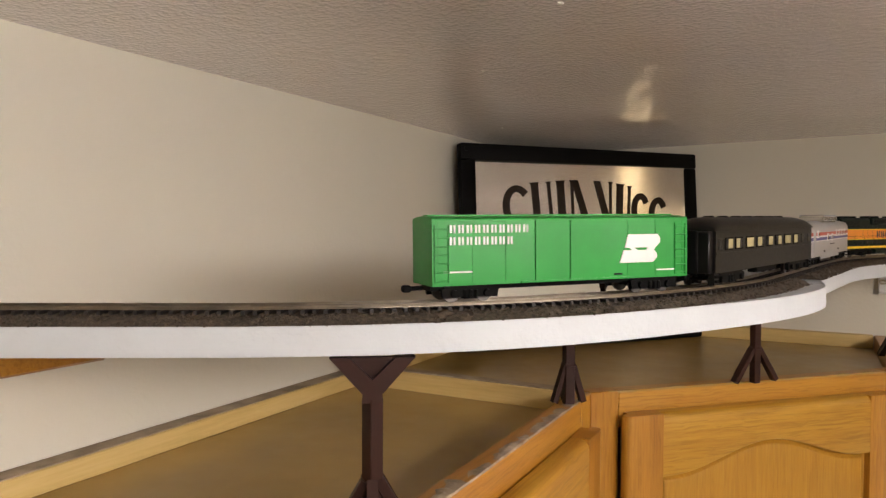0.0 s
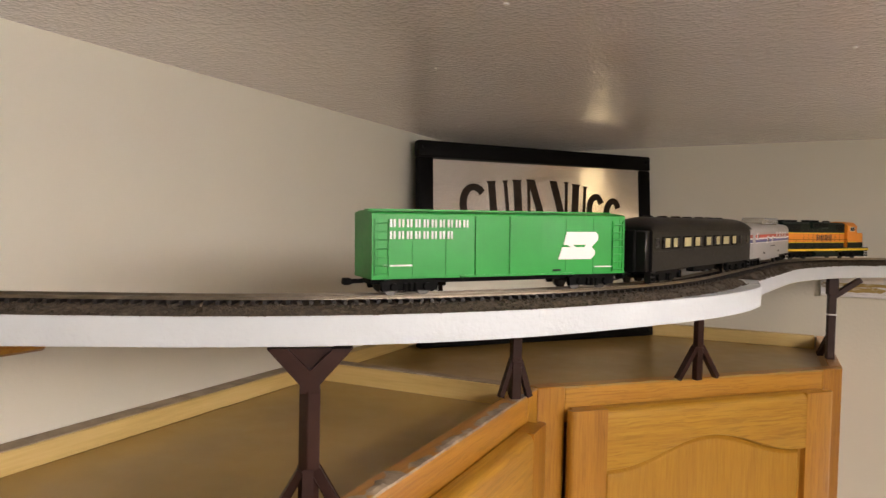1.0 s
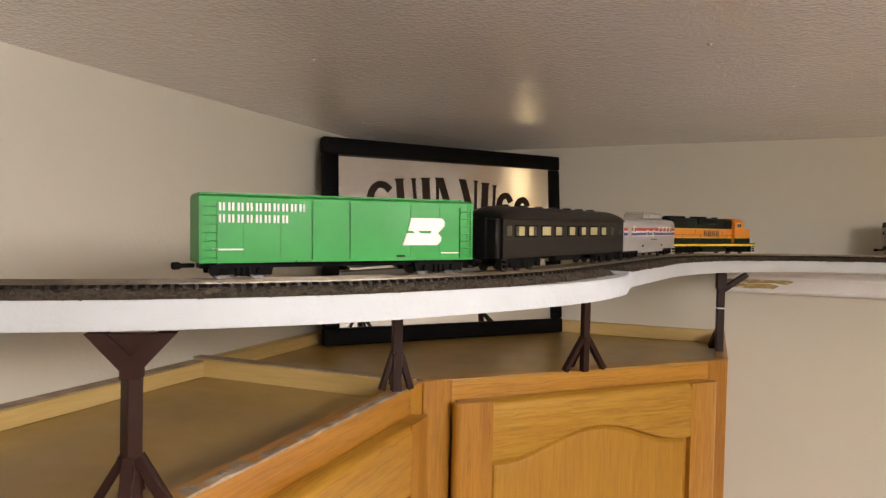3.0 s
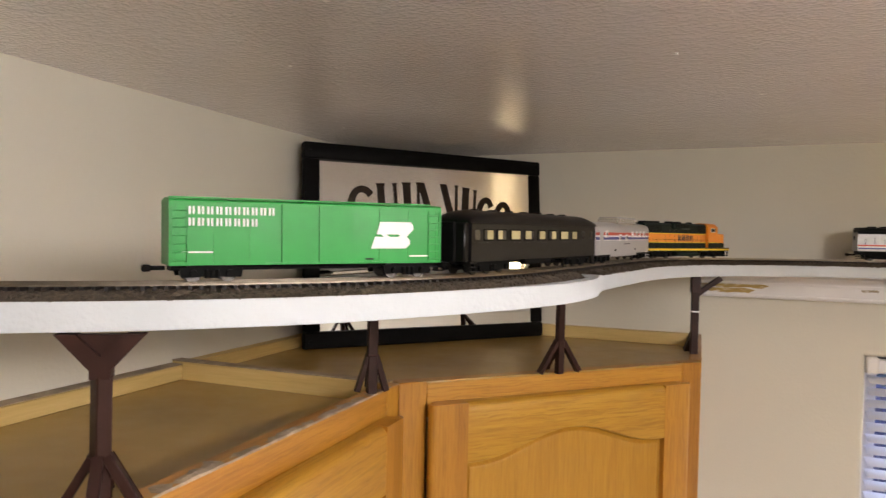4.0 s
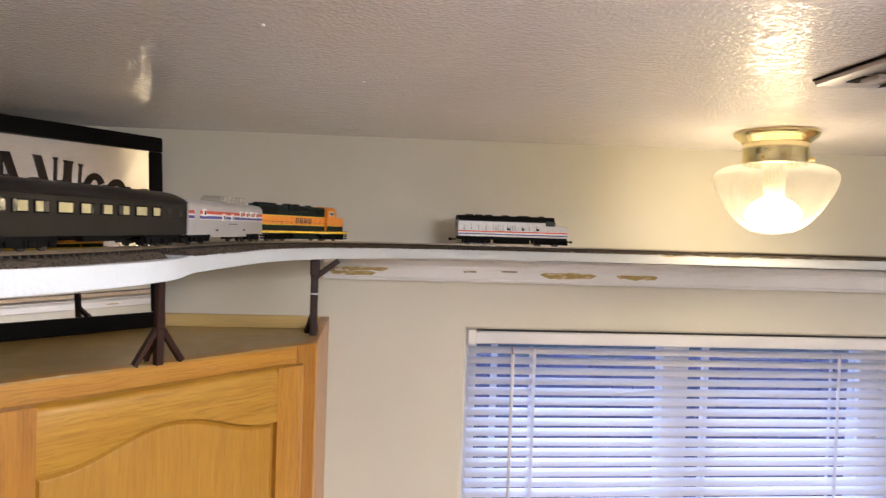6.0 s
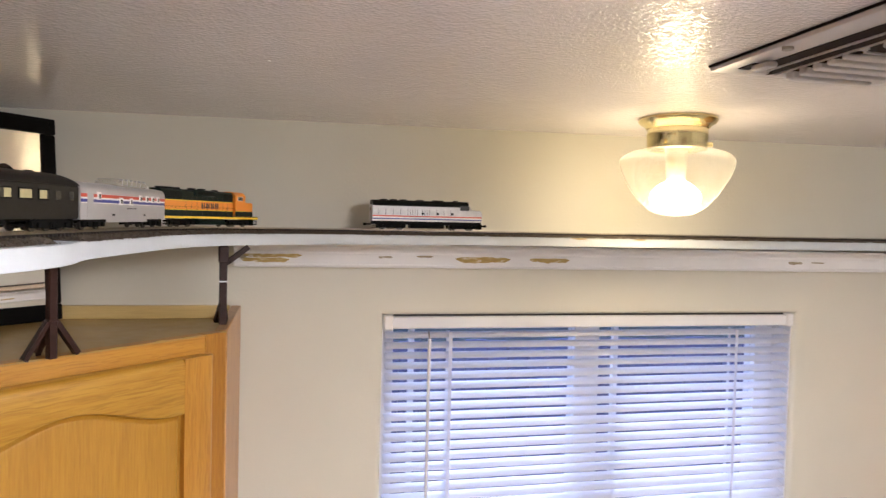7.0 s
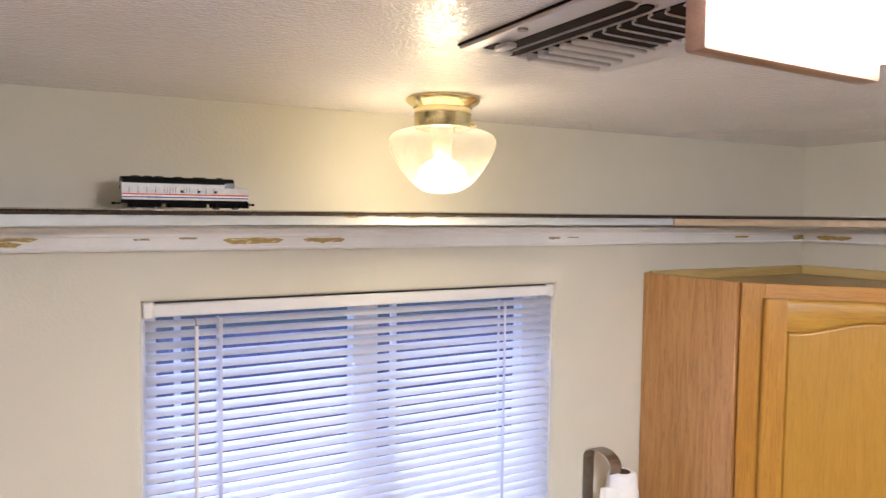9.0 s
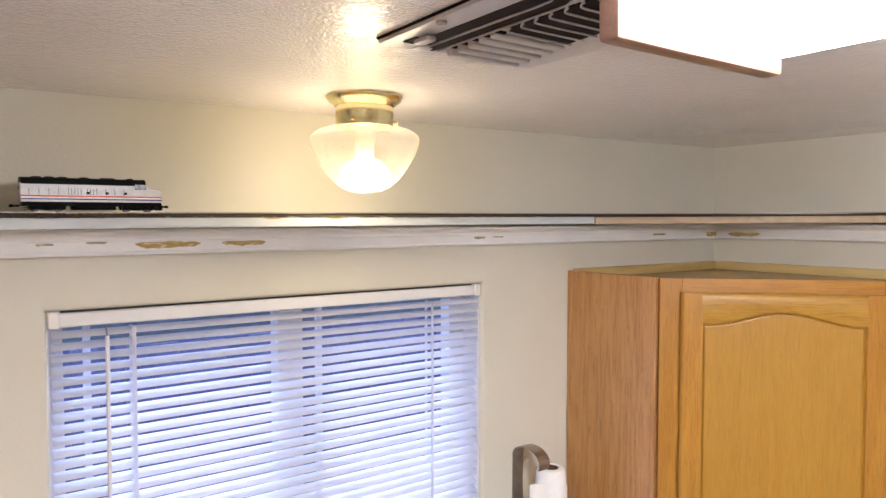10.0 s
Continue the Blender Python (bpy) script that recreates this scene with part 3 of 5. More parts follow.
# ---------------------------------------------------------------- cabinets
def arch_y(u, half, drop):
    """Lower edge of a cathedral top rail: 0 at the middle, drop below it at the shoulders."""
    k = min(1.0, abs(u) / half)
    return -drop * (0.5 - 0.5 * math.cos(math.pi * min(1.0, k * 1.08)))


def add_door(cab, m, width, height, stile=0.045, rail=0.040, drop=0.028):
    """A raised-panel oak door as part of a cabinet, with its pieces below it."""
    T = 0.019
    def lip(c):
        return abs(c.y + T) < 1e-5
    rebate = [(0.008, 0.0), (0.008, -0.009), (0.0, -0.0095), (0.0, -T), (stile, -T), (stile, 0.0)]
    frame_bm = soften(prism(B(), rebate, 'z', 0, height), lambda c: lip(c) and (c.x < 1e-5), 0.007)
    door = part("door", frame_bm, M_OAK_V, cab, "honey oak arched raised-panel door")
    door.matrix_basis = m
    box_r = soften(prism(B(), [(width - x, y) for x, y in rebate], 'z', 0, height), lambda c: lip(c) and c.x > width - 1e-5, 0.007)
    part("stile", box_r, M_OAK_V, door)
    w = width - 2 * stile
    part("bottom_rail", soften(box(B(), stile, width - stile, -T + 0.0003, -0.001, 0, rail), lambda c: c.y < -T + 0.001 and c.z < 1e-5, 0.008), M_OAK_H, door)
    half = w / 2
    n = 28
    low = [(stile + w * i / n, height - rail + arch_y(w * i / n - half, half, drop)) for i in range(n + 1)]
    poly = [(stile, height), *low, (width - stile, height)]
    rail_bm = prism(B(), poly, 'y', -T + 0.0003, -0.001)
    soften(rail_bm, lambda c: c.y < -T + 0.001 and c.z > height - 1e-5, 0.009)
    soften(rail_bm, lambda c: c.y < -T + 0.001 and c.z < height - 0.012, 0.0022, 2)
    part("top_rail", rail_bm, M_GOLD_H, door)
    # panel: a field set back, its raised middle following the arch
    def outline(inset):
        pts = [(stile + inset, rail + inset), (width - stile - inset, rail + inset)]
        for i in range(n, -1, -1):
            u = stile + inset + (w - 2 * inset) * i / n
            v = height - rail - inset + arch_y((u - stile - half) * half / max(0.01, half - inset), half, drop)
            pts.append((u, v))
        return pts
    bm = B()
    rings = []
    for inset, y in ((-0.004, -0.0110), (0.0, -0.0110), (0.0025, -0.0085), (0.006, -0.0128), (0.008, -0.0132)):
        rings.append([bm.verts.new((u, y, v)) for u, v in outline(inset)])
    for a, b in zip(rings, rings[1:]):
        for i in range(len(a)):
            j = (i + 1) % len(a)
            bm.faces.new((a[i], a[j], b[j], b[i]))
    bm.faces.new(rings[-1])
    bmesh.ops.recalc_face_normals(bm, faces=bm.faces[:])
    part("panel", bm, M_GOLD_V, door, smooth=False)
    return door


def ragged_edge(p0, p1, inward, z, seed, width=0.010):
    """The torn, sealant-like raw strip behind a face frame's top edge."""
    rng = random.Random(seed)
    bm = B()
    p0, p1, inward = Vector(p0), Vector(p1), Vector(inward)
    L = (p1 - p0).length
    n = int(L / 0.006)
    rows = []
    for i in range(n + 1):
        q = p0.lerp(p1, i / n)
        wob = width * (0.75 + 1.0 * noise.noise((i * 0.13, seed, 0)) + 0.5 * noise.noise((i * 0.61, seed, 4)))
        wob = max(0.004, wob)
        hgt = 0.0005 + 0.0022 * max(0.0, noise.noise((i * 0.31, seed + 3, 1)) + 0.2)
        rows.append([bm.verts.new((q.x + inward.x * a, q.y + inward.y * a, z + u)) for a, u in
                     ((0.0, -0.001), (0.0006, hgt * 0.6), (wob * 0.5, hgt), (wob, hgt * 0.5), (wob + 0.001, -0.003))])
    for a, b in zip(rows, rows[1:]):
        for i in range(4):
            bm.faces.new((a[i], a[i + 1], b[i + 1], b[i]))
    return bm


# corner cabinet on the left: 0.61 along each wall, 45 degree face
CX, CY = -0.254, -0.304       # right front corner
DX, DY = -0.563, -0.615       # left front corner
corner = thing("corner_cabinet", "honey oak diagonal corner wall cabinet with a dusty top", "cabinet")
part("top", prism(B(), [(XL + 0.002, -0.002), (XL + 0.002, DY + 0.018), (DX - 0.006, DY + 0.018), (CX - 0.016, CY + 0.012), (CX - 0.018, -0.002)], 'z', CAB_PANEL - 0.012, CAB_PANEL), M_TOP, corner, "dusty tan cabinet top", smooth=False)
part("side_panel", box(B(), CX - 0.016, CX, CY + 0.012, -0.002, CAB_BOT, CAB_TOP, 0.001, 1), M_OAK_SIDE, corner)
part("back_rail", box(B(), XL + 0.022, CX - 0.018, -0.020, -0.002, CAB_PANEL, CAB_TOP + 0.001, 0.001, 1), M_RAIL, corner, "pale wood hanging rail")
part("back_rail", box(B(), XL + 0.002, XL + 0.020, DY + 0.022, -0.002, CAB_PANEL, CAB_TOP - 0.003, 0.001, 1), M_RAIL_Y, corner, "pale wood hanging rail")
part("bottom", prism(B(), [(XL + 0.002, -0.002), (XL + 0.002, DY), (DX, DY), (CX, CY), (CX, -0.002)], 'z', CAB_BOT - 0.012, CAB_BOT), M_OAK_H, corner, smooth=False)
face_len = math.hypot(CX - DX, CY - DY)
face_turn = math.degrees(math.atan2(CY - DY, CX - DX))
face_m = pose(DX, DY, 0, 0, 0, face_turn)


def face_frame(cab, m, length, stile_w, rail_h):
    for a, b in ((0, stile_w), (length - stile_w, length)):
        o = part("frame_stile", box(B(), a, b, 0.0, 0.019, CAB_BOT, CAB_TOP, 0.0012, 1), M_OAK_V, cab)
        o.matrix_basis = m
    o = part("frame_rail", box(B(), stile_w, length - stile_w, 0.0004, 0.0186, CAB_TOP - rail_h, CAB_TOP - 0.0003, 0.0008, 1), M_OAK_H, cab)
    o.matrix_basis = m
    o = part("frame_rail", box(B(), stile_w, length - stile_w, 0.0004, 0.0186, CAB_BOT, CAB_BOT + rail_h, 0.0008, 1), M_OAK_H, cab)
    o.matrix_basis = m


face_frame(corner, face_m, face_len, 0.034, 0.040)
DOOR_TOP = 1.981
add_door(corner, face_m @ pose(0.031, -0.001, CAB_BOT + 0.02), face_len - 0.066, DOOR_TOP - CAB_BOT - 0.02)
part("raw_edge", ragged_edge((DX, DY), (CX, CY), (-0.70, 0.70), CAB_TOP - 0.0012, 3, 0.005), M_TOP, corner, "rough raw edge along the top", smooth=False)

# wall cabinet on the left wall
wallcab = thing("wall_cabinet", "honey oak wall cabinet with a dusty open top", "cabinet")
WY0, WY1 = -1.72, DY
SIDE0, SIDE1 = WY1 - 0.003, WY1 + 0.0135      # the side that closes it towards the corner cabinet
RAIL_TOP = 1.9995
part("top", box(B(), XL + 0.002, DX - 0.012, WY0 + 0.016, SIDE0, 1.969, 1.981), M_TOP, wallcab, "dusty tan cabinet top", smooth=False)
part("back_rail", box(B(), XL + 0.002, XL + 0.020, WY0 + 0.016, SIDE0 - 0.0005, 1.981, RAIL_TOP, 0.001, 1), M_RAIL_Y, wallcab, "pale wood hanging rail")
part("side_rail", box(B(), XL + 0.002, DX - 0.014, SIDE0, SIDE1, CAB_BOT, CAB_TOP - 0.0012, 0.001, 1), M_RAIL, wallcab, "pale wood side with a dark top edge")
part("rail_edge", box(B(), XL + 0.002, XL + 0.0195, WY0 + 0.016, SIDE0 - 0.001, RAIL_TOP + 0.0002, RAIL_TOP + 0.0012), M_DUST, wallcab, "dusty top edge of the rail", smooth=False)
part("rail_edge", box(B(), XL + 0.002, DX - 0.014, SIDE0 + 0.0003, SIDE1 - 0.0005, CAB_TOP - 0.001, CAB_TOP + 0.0002), M_DUST, wallcab, "dusty top edge of the side", smooth=False)
part("side_panel", box(B(), XL + 0.002, DX - 0.012, WY0, WY0 + 0.016, CAB_BOT, CAB_TOP - 0.001, 0.001, 1), M_OAK_SIDE, wallcab)
part("bottom", box(B(), XL + 0.002, DX - 0.012, WY0 + 0.016, SIDE0, CAB_BOT, CAB_BOT + 0.012), M_OAK_H, wallcab, smooth=False)
wl = WY1 - WY0
wm = pose(DX, WY0, 0, 0, 0, 90)
face_frame(wallcab, wm, wl, 0.030, 0.040)
dw = (wl - 0.075) / 2
for k in range(2):
    add_door(wallcab, wm @ pose(0.025 + k * (dw + 0.025), -0.001, CAB_BOT + 0.02), dw, DOOR_TOP - CAB_BOT - 0.025)
part("raw_edge", ragged_edge((DX, WY0), (DX, WY1), (-1, 0), CAB_TOP - 0.0008, 7, 0.013), M_RAW, wallcab, "rough raw edge along the top", smooth=False)

# corner cabinet on the right
RX, RY = 1.167, -0.286
QX, QY = XR - 0.285, RY - (XR - 0.285 - RX)
rcorner = thing("corner_cabinet", "honey oak diagonal corner wall cabinet beside the window", "cabinet")
part("top", prism(B(), [(RX + 0.016, -0.002), (RX + 0.016, RY + 0.012), (QX - 0.012, QY + 0.020), (XR - 0.002, QY + 0.020), (XR - 0.002, -0.002)], 'z', CAB_PANEL - 0.012, CAB_PANEL), M_TOP, rcorner, "dusty tan cabinet top", smooth=False)
part("side_panel", box(B(), RX, RX + 0.016, RY + 0.012, -0.002, CAB_BOT, CAB_TOP, 0.001, 1), M_OAK_SIDE, rcorner)
part("side_panel", box(B(), QX + 0.012, XR - 0.002, QY, QY + 0.016, CAB_BOT, CAB_TOP, 0.001, 1), M_OAK_SIDE, rcorner)
part("back_rail", box(B(), RX + 0.018, XR - 0.022, -0.020, -0.002, CAB_PANEL, CAB_TOP + 0.004, 0.001, 1), M_RAIL, rcorner, "pale wood hanging rail")
part("back_rail", box(B(), XR - 0.020, XR - 0.002, QY + 0.018, -0.002, CAB_PANEL, CAB_TOP + 0.004, 0.001, 1), M_RAIL_Y, rcorner, "pale wood hanging rail")
part("bottom", prism(B(), [(RX, -0.002), (RX, RY), (QX, QY), (XR - 0.002, QY), (XR - 0.002, -0.002)], 'z', CAB_BOT - 0.012, CAB_BOT), M_OAK_H, rcorner, smooth=False)
rlen = math.hypot(QX - RX, QY - RY)
rm = pose(RX, RY, 0, 0, 0, math.degrees(math.atan2(QY - RY, QX - RX)))
face_frame(rcorner, rm, rlen, 0.048, 0.040)
add_door(rcorner, rm @ pose(0.043, -0.001, CAB_BOT + 0.02), rlen - 0.086, 1.974 - CAB_BOT - 0.02)

# ---------------------------------------------------------------- crown moulding under the shelf
def crown_profile():
    pts = [(0.0, 0.0), (0.0, 0.0435), (0.052, 0.0435), (0.052, 0.0395)]
    for i in range(9):
        a = math.pi / 2 * i / 8
        pts.append((0.050 - 0.029 * math.sin(a), 0.0375 - 0.0105 * (1 - math.cos(a))))
    pts += [(0.0215, 0.0262), (0.0215, 0.0240), (0.0160, 0.0232), (0.0160, 0.0062), (0.0190, 0.0054), (0.0195, 0.0030), (0.0185, 0.0008), (0.0175, 0.0)]
    return pts


def paint_chip(parent, x0, x1, z0, z1, seed, across, mat):
    """An irregular patch where the paint has come off down to the wood, on the flat of the moulding."""
    n = 30
    mid = z0 + (z1 - z0) * 0.66

    def reach(i, k):
        t = i / n
        step = round(3 * (0.8 + 0.7 * noise.noise((t * 3.3, seed * 1.7, k)))) / 3
        return (0.45 * step + 0.40 + 0.25 * noise.noise((t * 9.0, seed, k + 2))) * min(1.0, 9 * t + 0.05, 9 * (1 - t) + 0.05)
    top = [(x0 + (x1 - x0) * i / n, mid + (z1 - mid) * max(0.06, reach(i, 0.3))) for i in range(n + 1)]
    low = [(x0 + (x1 - x0) * i / n, mid - (mid - z0) * max(0.06, reach(i, 7.3))) for i in range(n, -1, -1)]
    if across == 'y':
        part("paint_chip", prism(B(), top + low, 'y', -0.0166, -0.0155), mat, parent, "bare tan wood patch", smooth=False)
    else:
        part("paint_chip", prism(B(), top + low, 'x', XR - 0.0166, XR - 0.0155), mat, parent, "bare tan wood patch", smooth=False)


up = Vector((0, 0, 1))
bm = B()
sweep(bm, [(Vector((-0.266, 0, 2.0735)), Vector((0, -1, 0)), up), (Vector((XR - 0.001, 0, 2.0765)), Vector((0, -1, 0)), up)], crown_profile())
crown_a = solid("crown_trim_1", bm, M_WHITE, "white crown moulding under the shelf with worn patches", "trim", smooth=False)
bm = B()
sweep(bm, [(Vector((XR, -0.003, 2.0769)), Vector((-1, 0, 0)), up), (Vector((XR, YB + 0.01, 2.0769)), Vector((-1, 0, 0)), up)], crown_profile())
crown_b = solid("crown_trim_2", bm, M_WHITE, "white crown moulding on the side wall", "trim", smooth=False)
for k, (x0, x1, z0, z1) in enumerate(((-0.256, -0.172, 2.0805, 2.0905), (-0.252, -0.150, 2.0895, 2.0975), (-0.266, -0.245, 2.086, 2.097), (-0.014, 0.012, 2.0905, 2.0955), (0.056, 0.088, 2.0925, 2.0972), (0.130, 0.238, 2.084, 2.0965), (0.276, 0.358, 2.085, 2.096), (0.850, 0.885, 2.089, 2.096), (0.905, 0.940, 2.092, 2.0955), (1.49, 1.55, 2.090, 2.097), (1.745, 1.806, 2.083, 2.099))):
    paint_chip(crown_a, x0, x1, z0, z1, 20 + k, 'y', M_STAIN if x1 - x0 < 0.037 else M_CHIP)
for k, (y0, y1, z0, z1) in enumerate(((-0.16, -0.056, 2.084, 2.098), (-0.66, -0.60, 2.087, 2.095))):
    paint_chip(crown_b, y0, y1, z0, z1, 40 + k, 'x', M_CHIP)

bm = B()
box(bm, XL + 0.001, XL + 0.024, -1.36, -0.972, 2.072, 2.1045, 0.002, 1)
solid("wall_cleat", bm, M_OAK_H, "bare wooden cleat under the shelf on the wall", "trim")

# bare spots on the shelf's front edge, over the window
for cx, half, drop in ((0.334, 0.016, 0.006), (0.454, 0.013, 0.005)):
    zt = shelf_top(1.85) - 0.0006
    ring = [(cx - half, zt), (cx + half, zt)]
    for i in range(9, -1, -1):
        t = i / 9
        ring.append((cx - half * 0.9 + 1.8 * half * t, zt - drop * (0.35 + 0.5 * abs(noise.noise((t * 4.0, cx * 9, 2.0)))) * math.sin(math.pi * (0.08 + 0.84 * t))))
    part("paint_chip", prism(B(), ring, 'y', -0.1132, -0.1120), M_CHIP, bend_shelf, "bare tan wood patch", smooth=False)

# ---------------------------------------------------------------- framed mirror sign
SB0, SB1 = Vector((-0.8405, -0.3695, CAB_PANEL)), Vector((-0.5440, -0.0195, CAB_PANEL))
sign_len = (SB1 - SB0).length
sdir = (SB1 - SB0).normalized()
lean = math.degrees(math.atan2(0.024, 0.326))
sign_m = Matrix.Translation(SB0) @ pose(0, 0, 0, 0, 0, math.degrees(math.atan2(sdir.y, sdir.x))) @ pose(0, 0, 0, -lean, 0, 0)
SW, SH, FW, FD = sign_len, 0.326, 0.026, 0.018
sign = thing("mirror_sign", "black-framed advertising mirror leaning in the corner on the cabinet top", "mirror", sign_m)
for nm, a in (("frame_bottom", (0, SW, 0, FW)), ("frame_top", (0, SW, SH - FW, SH))):
    part(nm, box(B(), a[0], a[1], -FD, 0, a[2], a[3], 0.003), M_BLACK, sign)
for nm, a in (("frame_side", (0.0005, FW, FW, SH - FW)), ("frame_side", (SW - FW, SW - 0.0005, FW, SH - FW))):
    part(nm, box(B(), a[0], a[1], -FD + 0.0006, -0.0006, a[2], a[3], 0.003), M_BLACK, sign)
# the pane sits a little askew in its frame
askew = pose(SW / 2, -0.010, SH / 2) @ pose(0, 0, 0, 0, 0, -1.3) @ pose(-SW / 2, 0.009, -SH / 2)
bm = box(B(), FW - 0.003, SW - FW + 0.003, -0.009, -0.0066, FW - 0.003, SH - FW + 0.003)
bmesh.ops.transform(bm, matrix=askew, verts=bm.verts[:])
part("mirror_pane", bm, M_MIRROR, sign, "silvered mirror pane", smooth=False)
part("backing", box(B(), 0.004, SW - 0.004, -0.0028, -0.001, 0.004, SH - 0.004), M_BLACK, sign, smooth=False)
M_SIGN_INK = paint("sign_brown_ink", (0.022, 0.013, 0.008), 0.5, vary=0.2, scale=60, spec=0.2)


def ink(poly, u, v, tilt):
    """A flat dark shape printed on the pane, from (across, up) points round its own middle."""
    bm = prism(B(), poly, 'y', -0.0104, -0.0092)
    bmesh.ops.transform(bm, matrix=askew @ pose(u, 0, v, 0, tilt, 0), verts=bm.verts[:])
    part("printed_shape", bm, M_SIGN_INK, sign, "plain dark printed shape", smooth=False)


def post(x, w, h):
    return [(x - w / 2 - 0.0022, h), (x + w / 2 + 0.0022, h), (x + w / 2, h - 0.004), (x + w / 2, -h), (x - w / 2, -h), (x - w / 2, h - 0.004)]


def hook(r, w, a0, a1, squash):
    n = 12
    arc = [radians(a0 + (a1 - a0) * i / n) for i in range(n + 1)]
    return [(r * math.cos(a), squash * r * math.sin(a)) for a in arc] + [((r - w) * math.cos(a), squash * (r - w * 0.7) * math.sin(a)) for a in arc[::-1]]


def slab(x0, x1, w, h):
    return [(x0 - w / 2, h), (x0 + w / 2, h), (x1 + w / 2, -h), (x1 - w / 2, -h)]


# the maker's word stands as plain thick and thin shapes along a shallow arc
for k, (at, shapes) in enumerate((
        (0.103, [hook(0.027, 0.012, 40, 215, 1.35)]),
        (0.147, [post(-0.011, 0.0125, 0.036), post(0.015, 0.0055, 0.036)]),
        (0.183, [post(0.0, 0.0135, 0.036)]),
        (0.219, [post(-0.015, 0.0045, 0.036), slab(-0.010, 0.012, 0.0125, 0.036)]),
        (0.263, [post(0.015, 0.0045, 0.036), slab(-0.012, 0.010, 0.0125, 0.036)]),
        (0.302, [post(-0.006, 0.0125, 0.035), post(0.013, 0.0045, 0.033)]),
        (0.338, [hook(0.018, 0.0105, 30, 230, 1.5)]),
        (0.374, [hook(0.018, 0.0105, 30, 230, 1.5)]))):
    f = (at - SW * 0.5) / 0.15
    for poly in shapes:
        ink(poly, at, SH - 0.0885 - 0.016 * f * f - (0.002 if k in (6, 7) else 0.0), f * 8)
for k in range(9):
    ink([(-0.0055, -0.005), (0.0055, -0.005), (0.0055, 0.005), (-0.0055, 0.005)], SW * 0.5 + (k - 4) * 0.019, SH - 0.150, 0)
for cx in (0.010, SW - 0.010):
    for cz in (0.010, SH - 0.010):
        part("corner_bolt", rod(B(), (cx, -FD - 0.001, cz), (cx, -FD + 0.002, cz), 0.0035, 0.0035, 10), M_BLACK, sign)

# ---------------------------------------------------------------- window and blind
win = thing("window_1", "white vinyl sliding window behind the blind", "window", kind="structure")
fy0, fy1 = 0.070, 0.110
for a in ((WX0 + 0.001, WX0 + 0.030, WZ0 + 0.035, WZ1 - 0.035), (WX1 - 0.045, WX1 - 0.001, WZ0 + 0.035, WZ1 - 0.035), (0.413, 0.468, WZ0 + 0.035, WZ1 - 0.035)):
    part("window_frame", box(B(), a[0], a[1], fy0, fy1, a[2], a[3], 0.002, 1), M_VINYL, win)
for a in ((WZ0 + 0.001, WZ0 + 0.035), (WZ1 - 0.035, WZ1 - 0.001)):
    part("window_frame", box(B(), WX0 + 0.001, WX1 - 0.001, fy0, fy1, a[0], a[1], 0.002, 1), M_VINYL, win)
for a in ((WX0 + 0.030, 0.413), (0.468, WX1 - 0.045)):
    pane = part("pane", box(B(), a[0], a[1], 0.086, 0.090, WZ0 + 0.035, WZ1 - 0.035), M_GLASS, win, smooth=False)
    pane.visible_shadow = False

for a in ((0.062, 0.073), (0.502, 0.513)):
    part("sash_edge", box(B(), a[0], a[1], 0.0735, 0.0855, WZ0 + 0.036, WZ1 - 0.036), M_BLIND, win, "pale backlit sash edge", smooth=False)
for a in ((WX0 + 0.0002, WX0 + 0.0030), (WX1 - 0.0030, WX1 - 0.0002)):
    part("jamb_liner", box(B(), a[0], a[1], 0.0145, 0.0698, WZ0 + 0.002, WZ1 - 0.002), M_VINYL, win, "white jamb liner", smooth=False)

blind = thing("venetian_blind", "white vinyl mini blind with tilted open slats", "blind")
BX0, BX1 = WX0 + 0.004, WX1 - 0.004
# the shade above the headrail is a solid near-black strip
part("head_gap_shade", box(B(), BX0 + 0.018, BX1 - 0.018, 0.013, 0.030, WZ1 - 0.0040, WZ1 - 0.0005), M_DARK, blind, "dark strip for the shade above the headrail", smooth=False)
part("headrail", box(B(), BX0 + 0.014, BX1 - 0.014, 0.006, 0.034, WZ1 - 0.027, WZ1 - 0.0036, 0.002, 1), M_VINYL, blind, "white metal headrail")
for a in (BX0 - 0.002, BX1 - 0.015):
    part("end_bracket", box(B(), a, a + 0.017, 0.004, 0.036, WZ1 - 0.029, WZ1 - 0.0008, 0.0025, 1), M_WHITE, blind)


def slat_mesh():
    """A shallow crowned vinyl slat, 25 mm wide and 0.7 mm thick."""
    n, half, thick = 6, 0.0125, 0.0007
    ys = [-half + 2 * half * i / n for i in range(n + 1)]
    top = [(y, 0.0016 * (1 - (y / half) ** 2)) for y in ys]
    low = [(y, z - thick) for y, z in top]
    return mesh_of("slat", prism(B(), top + low[::-1], 'x', 0.0, BX1 - BX0 - 0.006), M_BLIND, True)


